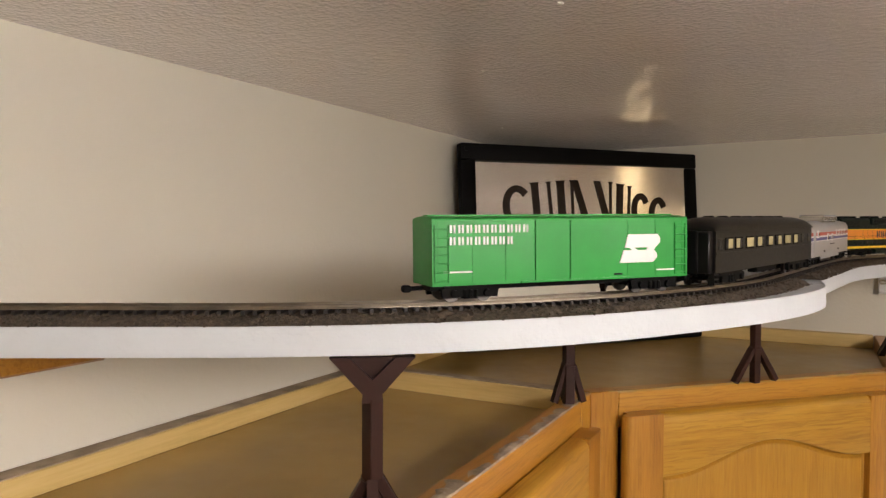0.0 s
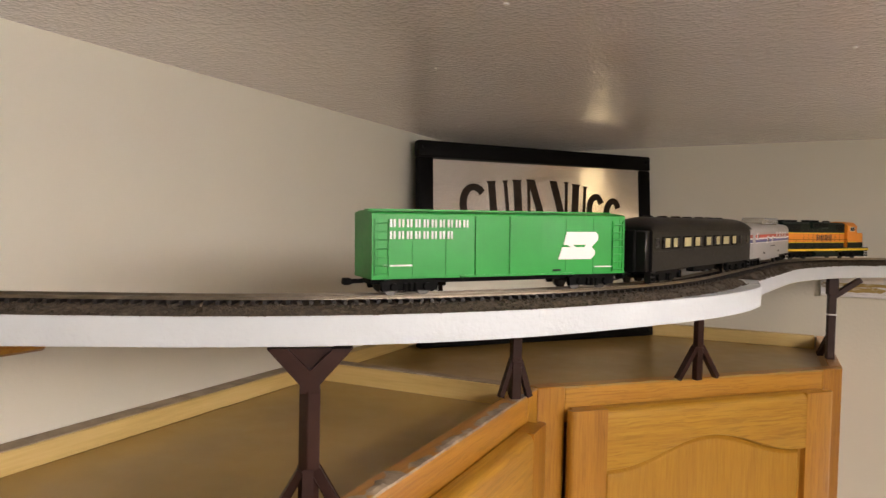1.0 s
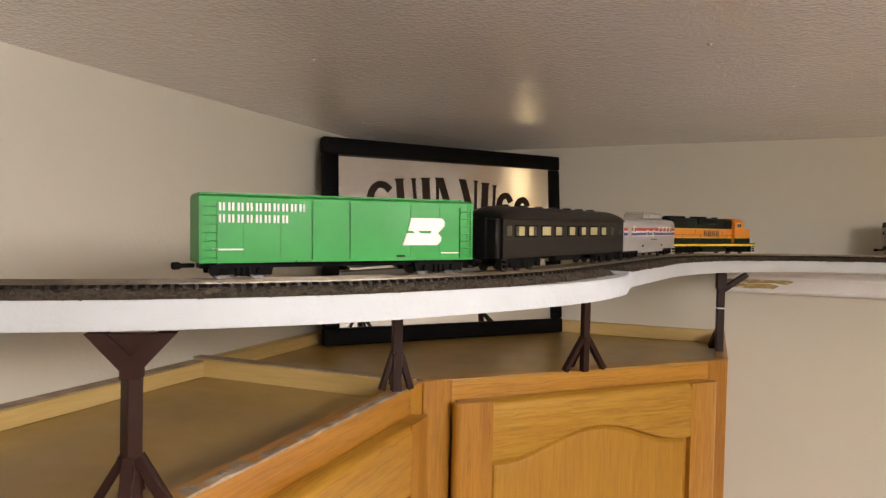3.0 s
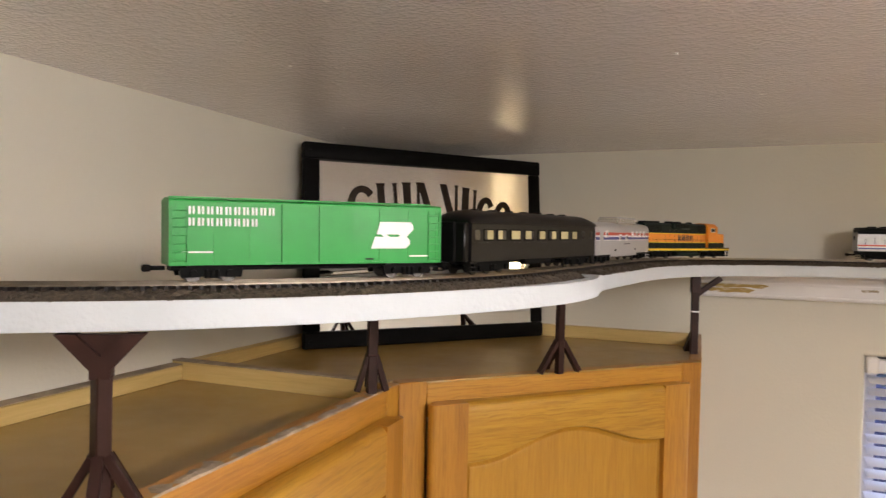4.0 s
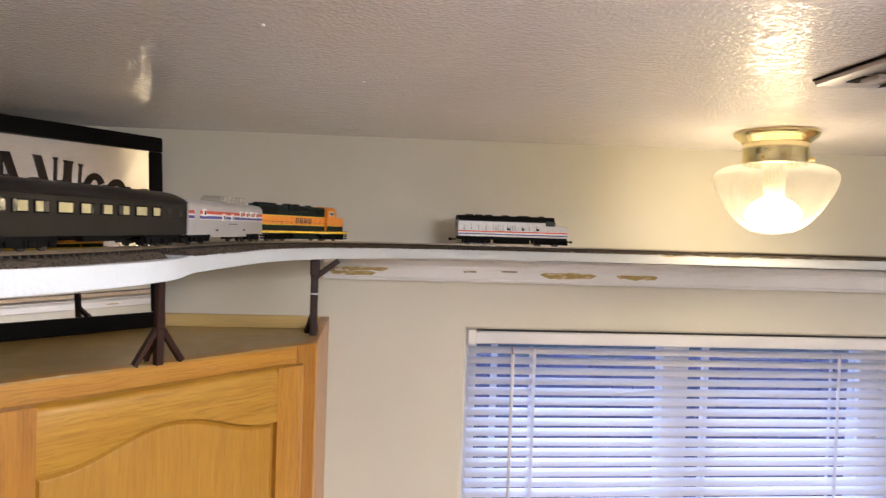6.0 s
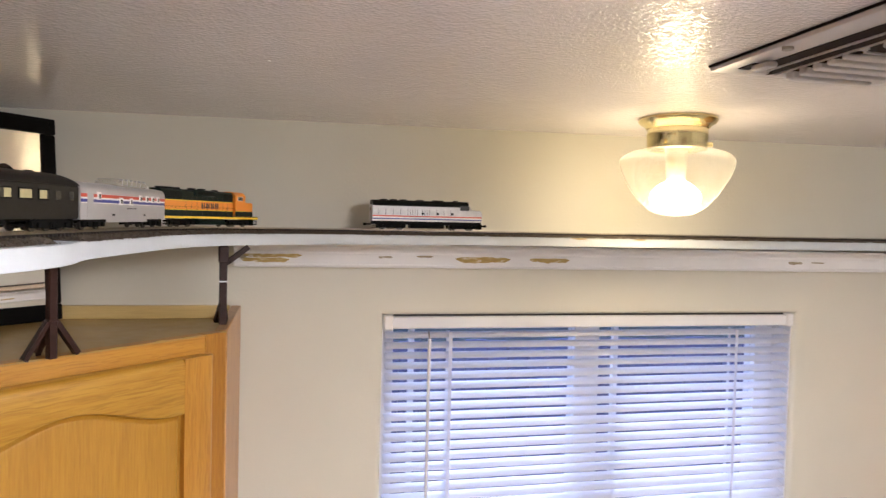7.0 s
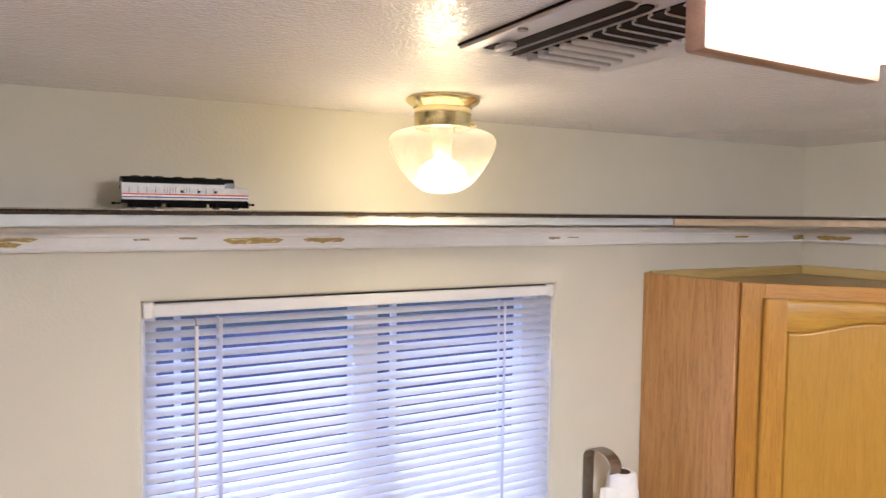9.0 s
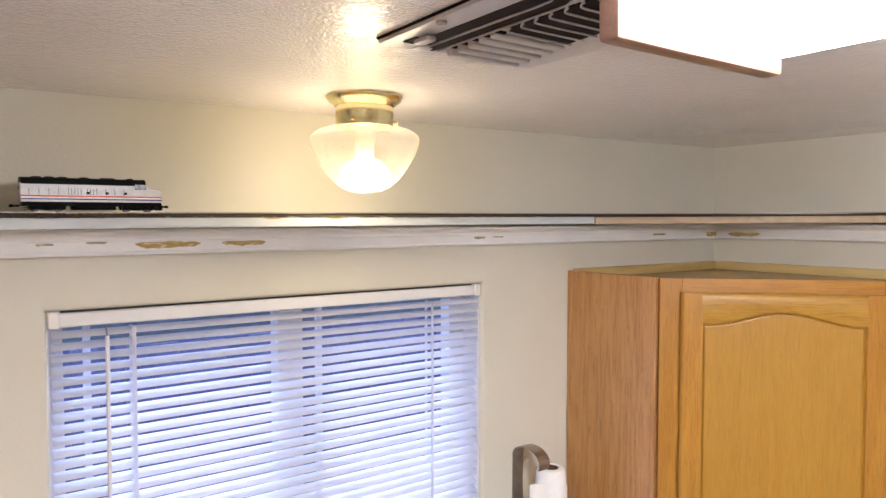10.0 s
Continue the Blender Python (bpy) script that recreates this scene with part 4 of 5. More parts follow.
slat = slat_mesh()
PITCH = 0.0195
count = int((WZ1 - 0.044 - (WZ0 + 0.03)) / PITCH)
rng = random.Random(5)
for i in range(count):
    o = new("slat", slat)
    o.parent = blind
    o.matrix_basis = pose(BX0 + 0.003, 0.020, WZ1 - 0.040 - PITCH * i, 20 + rng.uniform(-0.35, 0.35), rng.uniform(-0.08, 0.08), 0)
part("bottom_rail", box(B(), BX0 + 0.003, BX1 - 0.003, 0.010, 0.032, WZ0 + 0.006, WZ0 + 0.018, 0.002, 1), M_WHITE, blind)
for lx, lys in ((0.131, (0.0075, 0.0325)), (0.485, (0.0325,)), (0.751, (0.0075, 0.0325))):
    for ly in lys:
        part("ladder_cord", box(B(), lx - 0.0032, lx + 0.0032, ly - 0.0003, ly + 0.0003, WZ0 + 0.018, WZ1 - 0.034), M_BLIND, blind, smooth=False)
part("tilt_wand", rod(B(), (0.088, 0.000, WZ1 - 0.045), (0.086, -0.004, WZ0 + 0.25), 0.0035, 0.0035, 6), M_VINYL, blind, "clear plastic tilt wand")
part("wand_hook", rod(B(), (0.088, 0.010, WZ1 - 0.030), (0.088, 0.000, WZ1 - 0.047), 0.0016, 0.0016, 6), M_NICKEL, blind)

# ---------------------------------------------------------------- garden outside
M_GROUND = paint("garden_ground", (0.10, 0.11, 0.07), 0.95, vary=0.4, scale=3)
# the blue of the dusk light is put into the boards' colour
M_FENCE = wood("dusk_tinted_fence", 2, (0.07, 0.075, 0.13), (0.115, 0.12, 0.20), (0.16, 0.165, 0.26), rough=0.9, coat=0)
bm = B()
box(bm, -300, 300, -300, 400, -0.5, -0.4)
solid("ground", bm, M_GROUND, "dim garden ground outside the window", "ground", smooth=False)
fence = thing("fence", "weathered board fence tinted dusk blue outside the window", "fence")
board = mesh_of("board", box(B(), 0.0, 0.138, 0.0, 0.018, -0.40, 1.42, 0.003, 1), M_FENCE)
for i in range(42):
    o = new("board", board)
    o.parent = fence
    o.matrix_basis = pose(-2.2 + i * 0.144, 3.0 + rng.uniform(-0.004, 0.004), rng.uniform(-0.012, 0.012), 0, 0, 0)
for z in (0.0, 1.1):
    part("fence_rail", box(B(), -2.2, 3.85, 3.019, 3.06, z, z + 0.09), M_FENCE, fence, smooth=False)

# ---------------------------------------------------------------- ceiling lamp
LZ = ceil_z(LX)
lamp = thing("ceiling_lamp", "brass flush-mount ceiling lamp with a ribbed clear glass bowl, lit", "lamp")
part("canopy", lathe(B(), [(0.0, -0.0005), (0.062, -0.0005), (0.0635, -0.004), (0.061, -0.009), (0.054, -0.013), (0.050, -0.018)], (LX, LY, LZ), 64), M_BRASS, lamp)
part("neck", lathe(B(), [(0.0485, -0.014), (0.0485, -0.024), (0.0495, -0.027), (0.0485, -0.030), (0.0485, -0.051), (0.046, -0.053)], (LX, LY, LZ), 64), M_BRASS, lamp)
for k in range(3):
    a = radians(215 + 120 * k)
    part("thumb_screw", rod(B(), (LX + 0.046 * math.cos(a), LY + 0.046 * math.sin(a), LZ - 0.043), (LX + 0.056 * math.cos(a), LY + 0.056 * math.sin(a), LZ - 0.043), 0.0038, 0.0038, 10), M_BRASS, lamp)
rim_prof = [(0.046, -0.045), (0.0485, -0.0500), (0.062, -0.0530), (0.077, -0.0575), (0.0870, -0.0630), (0.0915, -0.0700)]
bowl_prof = [(0.0915, -0.0700), (0.0912, -0.0780), (0.0870, -0.0920), (0.0795, -0.1070), (0.0690, -0.1240), (0.0560, -0.1400), (0.0425, -0.1520), (0.0280, -0.1595), (0.0, -0.1625)]
SEG = 240
bowl = part("glass_bowl", lathe(B(), bowl_prof, (LX, LY, LZ), SEG, lambda i, z: (0.004 if i % 2 else -0.004) if -0.150 < z < -0.072 else 0), M_SHADE, lamp, "ribbed clear glass bowl")
bowl.visible_shadow = False
rim = part("glass_shoulder", lathe(B(), rim_prof, (LX, LY, LZ), 96), M_SHADE_RIM, lamp, "thick glass shoulder")
rim.visible_shadow = False
bulb_prof = [(0.0, -0.1585)]
for i in range(1, 12):
    a = math.pi * i / 12
    bulb_prof.append((0.041 * math.sin(a) + (0.004 if i > 9 else 0), -0.1315 - 0.0270 * math.cos(a)))
bulb_prof += [(0.0160, -0.1030)]
part("bulb", lathe(B(), bulb_prof, (LX, LY, LZ), 32), M_BULB, lamp, "glowing frosted bulb")
part("socket", rod(B(), (LX, LY, LZ - 0.1015), (LX, LY, LZ - 0.020), 0.015, 0.021, 20), M_SOCKET, lamp, "dull porcelain socket")

# ---------------------------------------------------------------- ceiling air vent
vent = thing("ceiling_vent", "white plastic ceiling air diffuser with dark louvres", "vent")
VX0, VX1, VY0, VY1 = 0.279, 0.505, -0.890, -0.569
VZ = ceil_z(VX0) - 0.001
FRZ = VZ - 0.007
for nm, a in (("frame_side", (VX0, VX0 + 0.045, VY0, VY1)), ("frame_side", (VX1 - 0.034, VX1, VY0, VY1)), ("frame_end", (VX0 + 0.045, VX1 - 0.034, VY1 - 0.020, VY1)), ("frame_end", (VX0 + 0.045, VX1 - 0.034, VY0, VY0 + 0.045))):
    part(nm, box(B(), a[0], a[1], a[2], a[3], FRZ, VZ, 0.003), M_VENT, vent)
# shade along the frame, drawn as a dark strip
part("frame_gap_shade", box(B(), VX0 - 0.0012, VX0 + 0.004, VY0, VY1, VZ - 0.0018, VZ + 0.0005), M_GREY_DARK, vent, "dark strip for the shade along the frame", smooth=False)
part("core", box(B(), VX0 + 0.045, VX1 - 0.034, VY0 + 0.045, VY1 - 0.020, FRZ + 0.001, VZ), M_VENT, vent, "white diffuser core", smooth=False)


# dark inlay on the solid core, painted as the shade inside a slot
def slot_shade(poly):
    return prism(B(), poly, 'z', FRZ - 0.0006, FRZ + 0.0015)


def swept_rib(pts, w=0.0013, drop=0.0022):
    """A thin white rib along a bent line of (x, y) points, hanging below the core's face."""
    bm = B()
    line = [Vector((x, y, FRZ)) for x, y in pts]
    st = []
    for i, q in enumerate(line):
        d = (line[min(i + 1, len(line) - 1)] - line[max(i - 1, 0)]).normalized()
        st.append((q, Vector((-d.y, d.x, 0)), Vector((0, 0, 1))))
    return sweep(bm, st, [(-w / 2, -drop), (w / 2, -drop), (w / 2, 0.001), (-w / 2, 0.001)])


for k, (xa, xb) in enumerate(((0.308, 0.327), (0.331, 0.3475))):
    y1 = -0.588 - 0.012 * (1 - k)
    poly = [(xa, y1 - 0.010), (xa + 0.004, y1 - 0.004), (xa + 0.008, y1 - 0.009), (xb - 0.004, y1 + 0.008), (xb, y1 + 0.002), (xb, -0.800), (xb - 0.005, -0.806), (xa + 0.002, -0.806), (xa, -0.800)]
    part("long_slot_shade", slot_shade(poly), M_GREY_DARK, vent, "dark inlay for the shade in a louvre slot", smooth=False)
    part("slot_rib", swept_rib([(xb + 0.0018, y1), (xb + 0.0018, -0.780), (xb + 0.0005, -0.796), (xb - 0.006, -0.810)]), M_VENT, vent, smooth=False)
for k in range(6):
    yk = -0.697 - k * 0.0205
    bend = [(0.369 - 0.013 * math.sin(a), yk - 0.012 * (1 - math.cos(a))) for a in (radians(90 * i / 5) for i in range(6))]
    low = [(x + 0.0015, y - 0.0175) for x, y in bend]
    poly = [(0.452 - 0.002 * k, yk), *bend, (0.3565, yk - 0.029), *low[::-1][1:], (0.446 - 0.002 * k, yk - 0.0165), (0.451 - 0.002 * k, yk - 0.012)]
    part("louvre_slot_shade", slot_shade(poly), M_GREY_DARK, vent, "dark inlay for the shade in a louvre slot", smooth=False)
    part("louvre", swept_rib([(0.458 - 0.002 * k, yk + 0.001), (0.41, yk + 0.0012)] + [(x, y + 0.001) for x, y in bend]), M_VENT, vent, smooth=False)
for k in range(5):
    yk = -0.594 - k * 0.0195
    part("fin", box(B(), 0.357, 0.460, yk - 0.0130, yk, FRZ - 0.0085 + k * 0.0012, FRZ + 0.001, 0.0018, 1), M_VENT, vent)
    # shade between the fins, laid on as a dark inlay
    part("fin_gap_shade", box(B(), 0.354, 0.366, yk - 0.0185, yk - 0.0135, FRZ - 0.0009, FRZ + 0.0012), M_GREY_DARK, vent, "dark inlay for the shade between fins", smooth=False)
# shade round the lever, laid on as a dark inlay
part("lever_slot_shade", box(B(), 0.296, 0.309, -0.622, -0.596, FRZ - 0.0009, FRZ + 0.001), M_GREY_DARK, vent, "dark inlay for the shade round the lever", smooth=False)
part("damper_lever", box(B(), 0.297, 0.311, -0.641, -0.614, FRZ - 0.0075, FRZ - 0.0008, 0.003), M_VENT, vent)
for sx, sy in ((0.286, -0.684), (0.286, -0.83)):
    part("screw", rod(B(), (sx, sy, FRZ - 0.0025), (sx, sy, FRZ + 0.001), 0.0055, 0.0055, 12), M_NICKEL, vent)

# ---------------------------------------------------------------- fluorescent fixture
tube = thing("fluorescent_light", "wraparound fluorescent ceiling light with oak end caps, lit", "light")
FX0, FX1, FY1, FY0 = 0.268, 0.488, -0.905, -2.10
FZ = ceil_z(0.37)
bm = B()
prof = [(FX0 + 0.014, FZ - 0.002), (FX0 + 0.014, FZ - 0.056), (FX0 + 0.026, FZ - 0.070), (FX1 - 0.026, FZ - 0.070), (FX1 - 0.014, FZ - 0.056), (FX1 - 0.014, FZ - 0.002)]
prism(bm, prof, 'y', FY0 + 0.02, FY1 - 0.02)
part("diffuser", bm, M_TUBE, tube, "glowing white acrylic diffuser", smooth=False)
for a in ((FY1 - 0.02, FY1), (FY0, FY0 + 0.02)):
    part("end_cap", box(B(), FX0, FX1, a[0], a[1], FZ - 0.080, FZ - 0.001, 0.004), M_CAP, tube, "dull oak end cap")

# ---------------------------------------------------------------- paper towel holder
holder = thing("paper_towel_holder", "brushed metal strap paper towel holder on the wall", "holder")
HX, HZ = 0.982, 1.592
W2 = 0.033
outl = [(-0.001, 1.30), (-0.001, HZ - 0.03)]
for i in range(11):
    a = math.pi * i / 10
    outl.append((-0.001 - 0.048 + 0.048 * math.cos(a), HZ - 0.03 + 0.030 * math.sin(a)))
outl.append((-0.094, HZ - 0.044))
inn = [(y - 0.002 if k < 2 else y * 1.0 + (0.002 if y < -0.049 else -0.002), z - (0.002 if k > 1 else 0)) for k, (y, z) in enumerate(outl)]
strap = prism(B(), outl + inn[::-1], 'x', HX, HX + W2)
part("strap", strap, M_NICKEL, holder, "bent brushed metal strap", smooth=False)
part("post", rod(B(), (HX + 0.057, -0.075, 1.30), (HX + 0.057, -0.075, HZ - 0.062), 0.010, 0.010, 16), M_DARK, holder)
M_CORE = paint("cardboard_core_brown", (0.11, 0.07, 0.04), 0.8)
roll = thing("paper_towel_roll", "white paper towel roll on the wall holder", "paper towel")
part("paper", lathe(B(), [(0.0185, -0.26), (0.038, -0.26), (0.0395, -0.255), (0.0395, -0.040), (0.0370, -0.034), (0.0345, -0.008), (0.031, 0.002), (0.024, 0.006), (0.0195, 0.004), (0.0185, -0.26)], (HX + 0.057, -0.075, HZ - 0.056), 40), M_PAPER, roll, "white quilted paper")
part("cardboard_core", lathe(B(), [(0.0165, -0.255), (0.0182, -0.255), (0.0182, 0.004), (0.0165, 0.004), (0.0165, -0.255)], (HX + 0.057, -0.075, HZ - 0.056), 32), M_CORE, roll, "brown cardboard core")
bm = B()
sheet = []
for i in range(9):
    t = i / 8
    sheet.append((HX + 0.057 - 0.040 - 0.040 * t, -0.075 - 0.0335 + 0.010 * math.sin(t * 2.6) + 0.016 * t))
for i in range(8, -1, -1):
    sheet.append((sheet[i][0], sheet[i][1] - 0.0012))
part("loose_sheet", prism(bm, sheet, 'z', HZ - 0.30, HZ - 0.074), M_PAPER, roll, "loose hanging sheet")

# ---------------------------------------------------------------- model train
M_COWL = paint("worn_silver_cowl", (0.43, 0.415, 0.405), 0.4, metal=0.35, vary=0.12, scale=120)
M_SILVER = paint("silver_car_paint", (0.52, 0.515, 0.515), 0.32, metal=0.45, vary=0.06, scale=30)
M_SILVER_ROOF = paint("dull_silver_roof", (0.42, 0.42, 0.42), 0.42, metal=0.4, vary=0.08, scale=40)
M_RED = paint("red_stripe", (0.55, 0.065, 0.03), 0.4)
M_BLUE = paint("blue_stripe", (0.035, 0.04, 0.22), 0.4)
M_STRIPE = paint("white_stripe", (0.82, 0.81, 0.80), 0.4, vary=0.04)
M_ORANGE = paint("orange_loco_paint", (0.80, 0.27, 0.025), 0.42, vary=0.06, scale=60)
M_YELLOW = paint("yellow_line", (0.80, 0.56, 0.03), 0.45)
M_HOOD = paint("dark_green_loco_paint", (0.008, 0.015, 0.012), 0.42, spec=0.12, vary=0.15, scale=60)
M_GRILLE = paint("grille_black", (0.006, 0.007, 0.007), 0.5, spec=0.1, bump_d=0.0006, bump_scale=900)
M_TRUCK = paint("truck_black_plastic", (0.006, 0.006, 0.006), 0.5, vary=0.3, scale=150, spec=0.03)
M_COACH = paint("black_coach_plastic", (0.0058, 0.0052, 0.0050), 0.40, spec=0.24, vary=0.25, scale=60)
M_SEEN_Y = paint("cream_seen_through", (0.40, 0.35, 0.18), 0.5, vary=0.1, scale=90)
M_GREEN = paint("bright_green_paint", (0.005, 0.275, 0.036), 0.4, spec=0.3, vary=0.07, scale=45)
M_LETTER = paint("white_lettering", (0.82, 0.82, 0.80), 0.5, vary=0.03)
M_LETTER_D = paint("dark_lettering", (0.05, 0.035, 0.05), 0.5)
M_STEEL = paint("wheel_steel", (0.10, 0.095, 0.09), 0.4, metal=1.0)
M_SMOKED = paint("smoked_window", (0.035, 0.033, 0.030), 0.12, spec=0.6)
M_DOME = paint("clear_dome_plastic", (0.36, 0.34, 0.28), 0.18, spec=0.6, coat=0.4)


def add_truck(car, x, axles=2, base=0.029, lift=0.0):
    """A wheel truck, its wheels standing on the railhead at z 0."""
    bm = B()
    n = axles
    xs = [(-base / 2 + base * i / (n - 1)) for i in range(n)]
    for sy in (-1, 1):
        y = sy * 0.0135
        poly = [(-base / 2 - 0.008, 0.0085), (-base / 2 - 0.007, 0.0030), (-base / 2 + 0.006, 0.0035), (-base / 2 + 0.009, 0.0025),
                (base / 2 - 0.009, 0.0025), (base / 2 - 0.006, 0.0035), (base / 2 + 0.007, 0.0030), (base / 2 + 0.008, 0.0085), (base / 2, 0.0102), (-base / 2, 0.0102)]
        prism(bm, poly, 'y', y - 0.0014, y + 0.0014)
        for xx in xs:
            rod(bm, (xx, y, 0.0056), (xx, y + sy * 0.0032, 0.0056), 0.0026, 0.0022, 10)
        for xx in (-0.0035, 0.0, 0.0035):
            rod(bm, (xx, y + sy * 0.0018, 0.0026), (xx, y + sy * 0.0018, 0.0078), 0.0012, 0.0012, 7)
    box(bm, -0.005, 0.005, -0.0125, 0.0125, 0.004, 0.0105)
    t = part("truck", bm, M_TRUCK, car, "black wheel truck")
    t.matrix_basis = pose(x, 0, lift)
    for xx in xs:
        w = B()
        for sy in (-1, 1):
            rod(w, (xx, sy * 0.0076, 0.0052), (xx, sy * 0.0100, 0.0052), 0.0052, 0.0052, 20)
        rod(w, (xx, -0.0076, 0.0052), (xx, 0.0076, 0.0052), 0.0011, 0.0011, 8)
        part("wheelset", w, M_STEEL, t)
    return t


def add_coupler(car, x, d):
    bm = B()
    box(bm, min(x, x + d * 0.010), max(x, x + d * 0.010), -0.0018, 0.0018, 0.0072, 0.0098, 0.0004, 1)
    box(bm, min(x + d * 0.008, x + d * 0.013), max(x + d * 0.008, x + d * 0.013), -0.0034, 0.0022, 0.0064, 0.0106, 0.0008, 1)
    part("coupler", bm, M_TRUCK, car, "black knuckle coupler")


def shell(length, section, x0=None):
    """A body with a closed (y, z) section along x."""
    a = -length / 2 if x0 is None else x0
    bm = B()
    prism(bm, section, 'x', a, a + length)
    return bm


def round_section(w, z0, z1, r, arc=0.0, n=6):
    """Half-width w, corner radius r at the roof, crowned by arc."""
    pts = [(-w, z0), (w, z0), (w, z1 - r)]
    for i in range(1, n + 1):
        a = math.pi / 2 * i / n
        pts.append((w - r + r * math.cos(a), z1 - r + r * math.sin(a)))
    if arc:
        for i in range(1, 6):
            t = i / 6
            pts.append(((w - r) * (1 - 2 * t), z1 + arc * 4 * t * (1 - t)))
    for i in range(n + 1):
        a = math.pi / 2 * i / n
        pts.append((-(w - r) - r * math.sin(a), z1 - r + r * math.cos(a)))
    return pts


def strip(car, name, mat, x0, x1, z0, z1, w, proud=0.0003, label=""):
    """A painted or applied strip on each long side, proud of the half-width w."""
    for sy in (-1, 1):
        ya, yb = sorted((sy * (w - 0.0004), sy * (w + proud)))
        part(name, box(B(), x0, x1, ya, yb, z0, z1), mat, car, label, smooth=False)


LINE = [(q, Vector((left.y, -left.x, 0))) for q, left, _ in stations(TRACK, 0.0, 0, 99)]
MILES = [0.0]
for (p, _), (q, _) in zip(LINE, LINE[1:]):
    MILES.append(MILES[-1] + (q - p).length)


def on_line(d):
    """The point at a distance d along the middle of the track."""
    for i in range(len(LINE) - 1):
        if MILES[i] <= d <= MILES[i + 1]:
            return LINE[i][0].lerp(LINE[i + 1][0], (d - MILES[i]) / (MILES[i + 1] - MILES[i]))


def set_on_track(car, d, half):
    """Stand a car with its trucks on the rails, its middle at the distance d along the track."""
    a, b = on_line(d - half), on_line(d + half)
    run_dir = b - a
    rail_top = RAIL_Z - 0.0006 + 0.0021
    m = (a + b) / 2
    car.matrix_basis = Matrix.Translation((m.x, m.y, m.z + rail_top)) @ pose(0, 0, 0, 0, -math.degrees(math.atan2(run_dir.z, math.hypot(run_dir.x, run_dir.y))), math.degrees(math.atan2(run_dir.y, run_dir.x)))


def passenger_engine():
    e = thing("toy_locomotive", "silver cowl model locomotive with red striping, black roof", "toy train")
    w = 0.0172
    L0, L1 = -0.0965, 0.0960
    prof = [(L0, 0.0145), (L1 - 0.002, 0.0145), (L1, 0.016), (L1, 0.0330), (L1 - 0.003, 0.0352), (L1 - 0.0175, 0.0362), (L1 - 0.0220, 0.0425), (L0, 0.0425)]
    bm = B()
    prism(bm, prof, 'y', -w, w)
    es = [x for x in bm.edges if abs(x.verts[0].co.y - x.verts[1].co.y) < 1e-6 and min(x.verts[0].co.z, x.verts[1].co.z) > 0.03]
    bmesh.ops.bevel(bm, geom=es, offset=0.0022, segments=3, affect='EDGES')
    part("body", bm, M_COWL, e, "dull silver cowl body")
    # black roof
    bm = B()
    prism(bm, [(-w - 0.0002, 0.0400), (w + 0.0002, 0.0400), (w - 0.0005, 0.0445), (w - 0.004, 0.0490), (w - 0.007, 0.0500), (-w + 0.007, 0.0500), (-w + 0.004, 0.0490), (-w + 0.0005, 0.0445)], 'x', L0 + 0.0005, L1 - 0.0240)
    part("roof", bm, M_GRILLE, e, "black roof", smooth=False)
    for fx in (-0.075, -0.058, -0.041, -0.012):
        part("roof_fan", lathe(B(), [(0.0, 0.0020), (0.006, 0.0020), (0.0068, 0.0012), (0.0068, 0.0)], (fx, 0, 0.0498), 24), M_GRILLE, e)
    part("exhaust", box(B(), 0.010, 0.030, -0.004, 0.004, 0.0498, 0.0518, 0.0008, 1), M_GRILLE, e)
    part("horn", box(B(), 0.048, 0.056, -0.005, 0.005, 0.0498, 0.0520, 0.0008, 1), M_GRILLE, e)
    strip(e, "stripe", M_RED, L0 + 0.0005, L1 - 0.001, 0.0218, 0.0240, w, label="thin red stripe")
    strip(e, "stripe", M_STRIPE, L0 + 0.0005, L1 - 0.001, 0.0196, 0.0218, w, label="thin white stripe")
    strip(e, "stripe", M_BLUE, L0 + 0.0005, L1 - 0.001, 0.0176, 0.0196, w, label="thin blue stripe")
    for k in range(32):
        x = L0 + 0.010 + k * 0.0042
        dark = k % 3 == 0 or k in (13, 14, 16, 19, 20)
        strip(e, "side_rib", M_LETTER_D if dark else M_COWL, x, x + (0.0007 if dark else 0.0015), 0.0246, 0.0372 if not dark else 0.0345, w, 0.0005)
    for x in (-0.012, 0.014, 0.040):
        strip(e, "louvre_panel", M_GRILLE, x, x + 0.0045, 0.0262, 0.0298, w, 0.0008)
    for x, l in ((-0.084, 0.050), (-0.010, 0.014), (0.022, 0.024)):
        strip(e, "intake_panel", M_SILVER_ROOF, x, x + l, 0.0374, 0.0398, w, 0.0007, "dull grey intake panel")
    strip(e, "cab_window", M_SMOKED, L1 - 0.0400, L1 - 0.0235, 0.0345, 0.0424, w, 0.0008, "dark cab side window")
    bm = B()
    for sy in (-1, 1):
        ya, yb = sorted((sy * 0.0015, sy * 0.0125))
        vs = [bm.verts.new(c) for c in ((L1 - 0.0183, ya, 0.0378), (L1 - 0.0183, yb, 0.0378), (L1 - 0.0212, yb, 0.0420), (L1 - 0.0212, ya, 0.0420))]
        bm.faces.new(vs)
    part("windshield", bm, M_SMOKED, e, "dark windshield", smooth=False)
    part("rear_door", box(B(), L0 - 0.0006, L0 + 0.001, -0.004, 0.004, 0.0140, 0.0400, 0.0003, 1), M_SILVER_ROOF, e)
    part("rear_porthole", rod(B(), (L0 - 0.0012, 0, 0.034), (L0 + 0.001, 0, 0.034), 0.003, 0.003, 16), M_GRILLE, e)
    part("underframe", box(B(), L0 + 0.002, L1 - 0.001, -0.0166, 0.0166, 0.0088, 0.0148, 0.0006, 1), M_TRUCK, e, "black underframe")
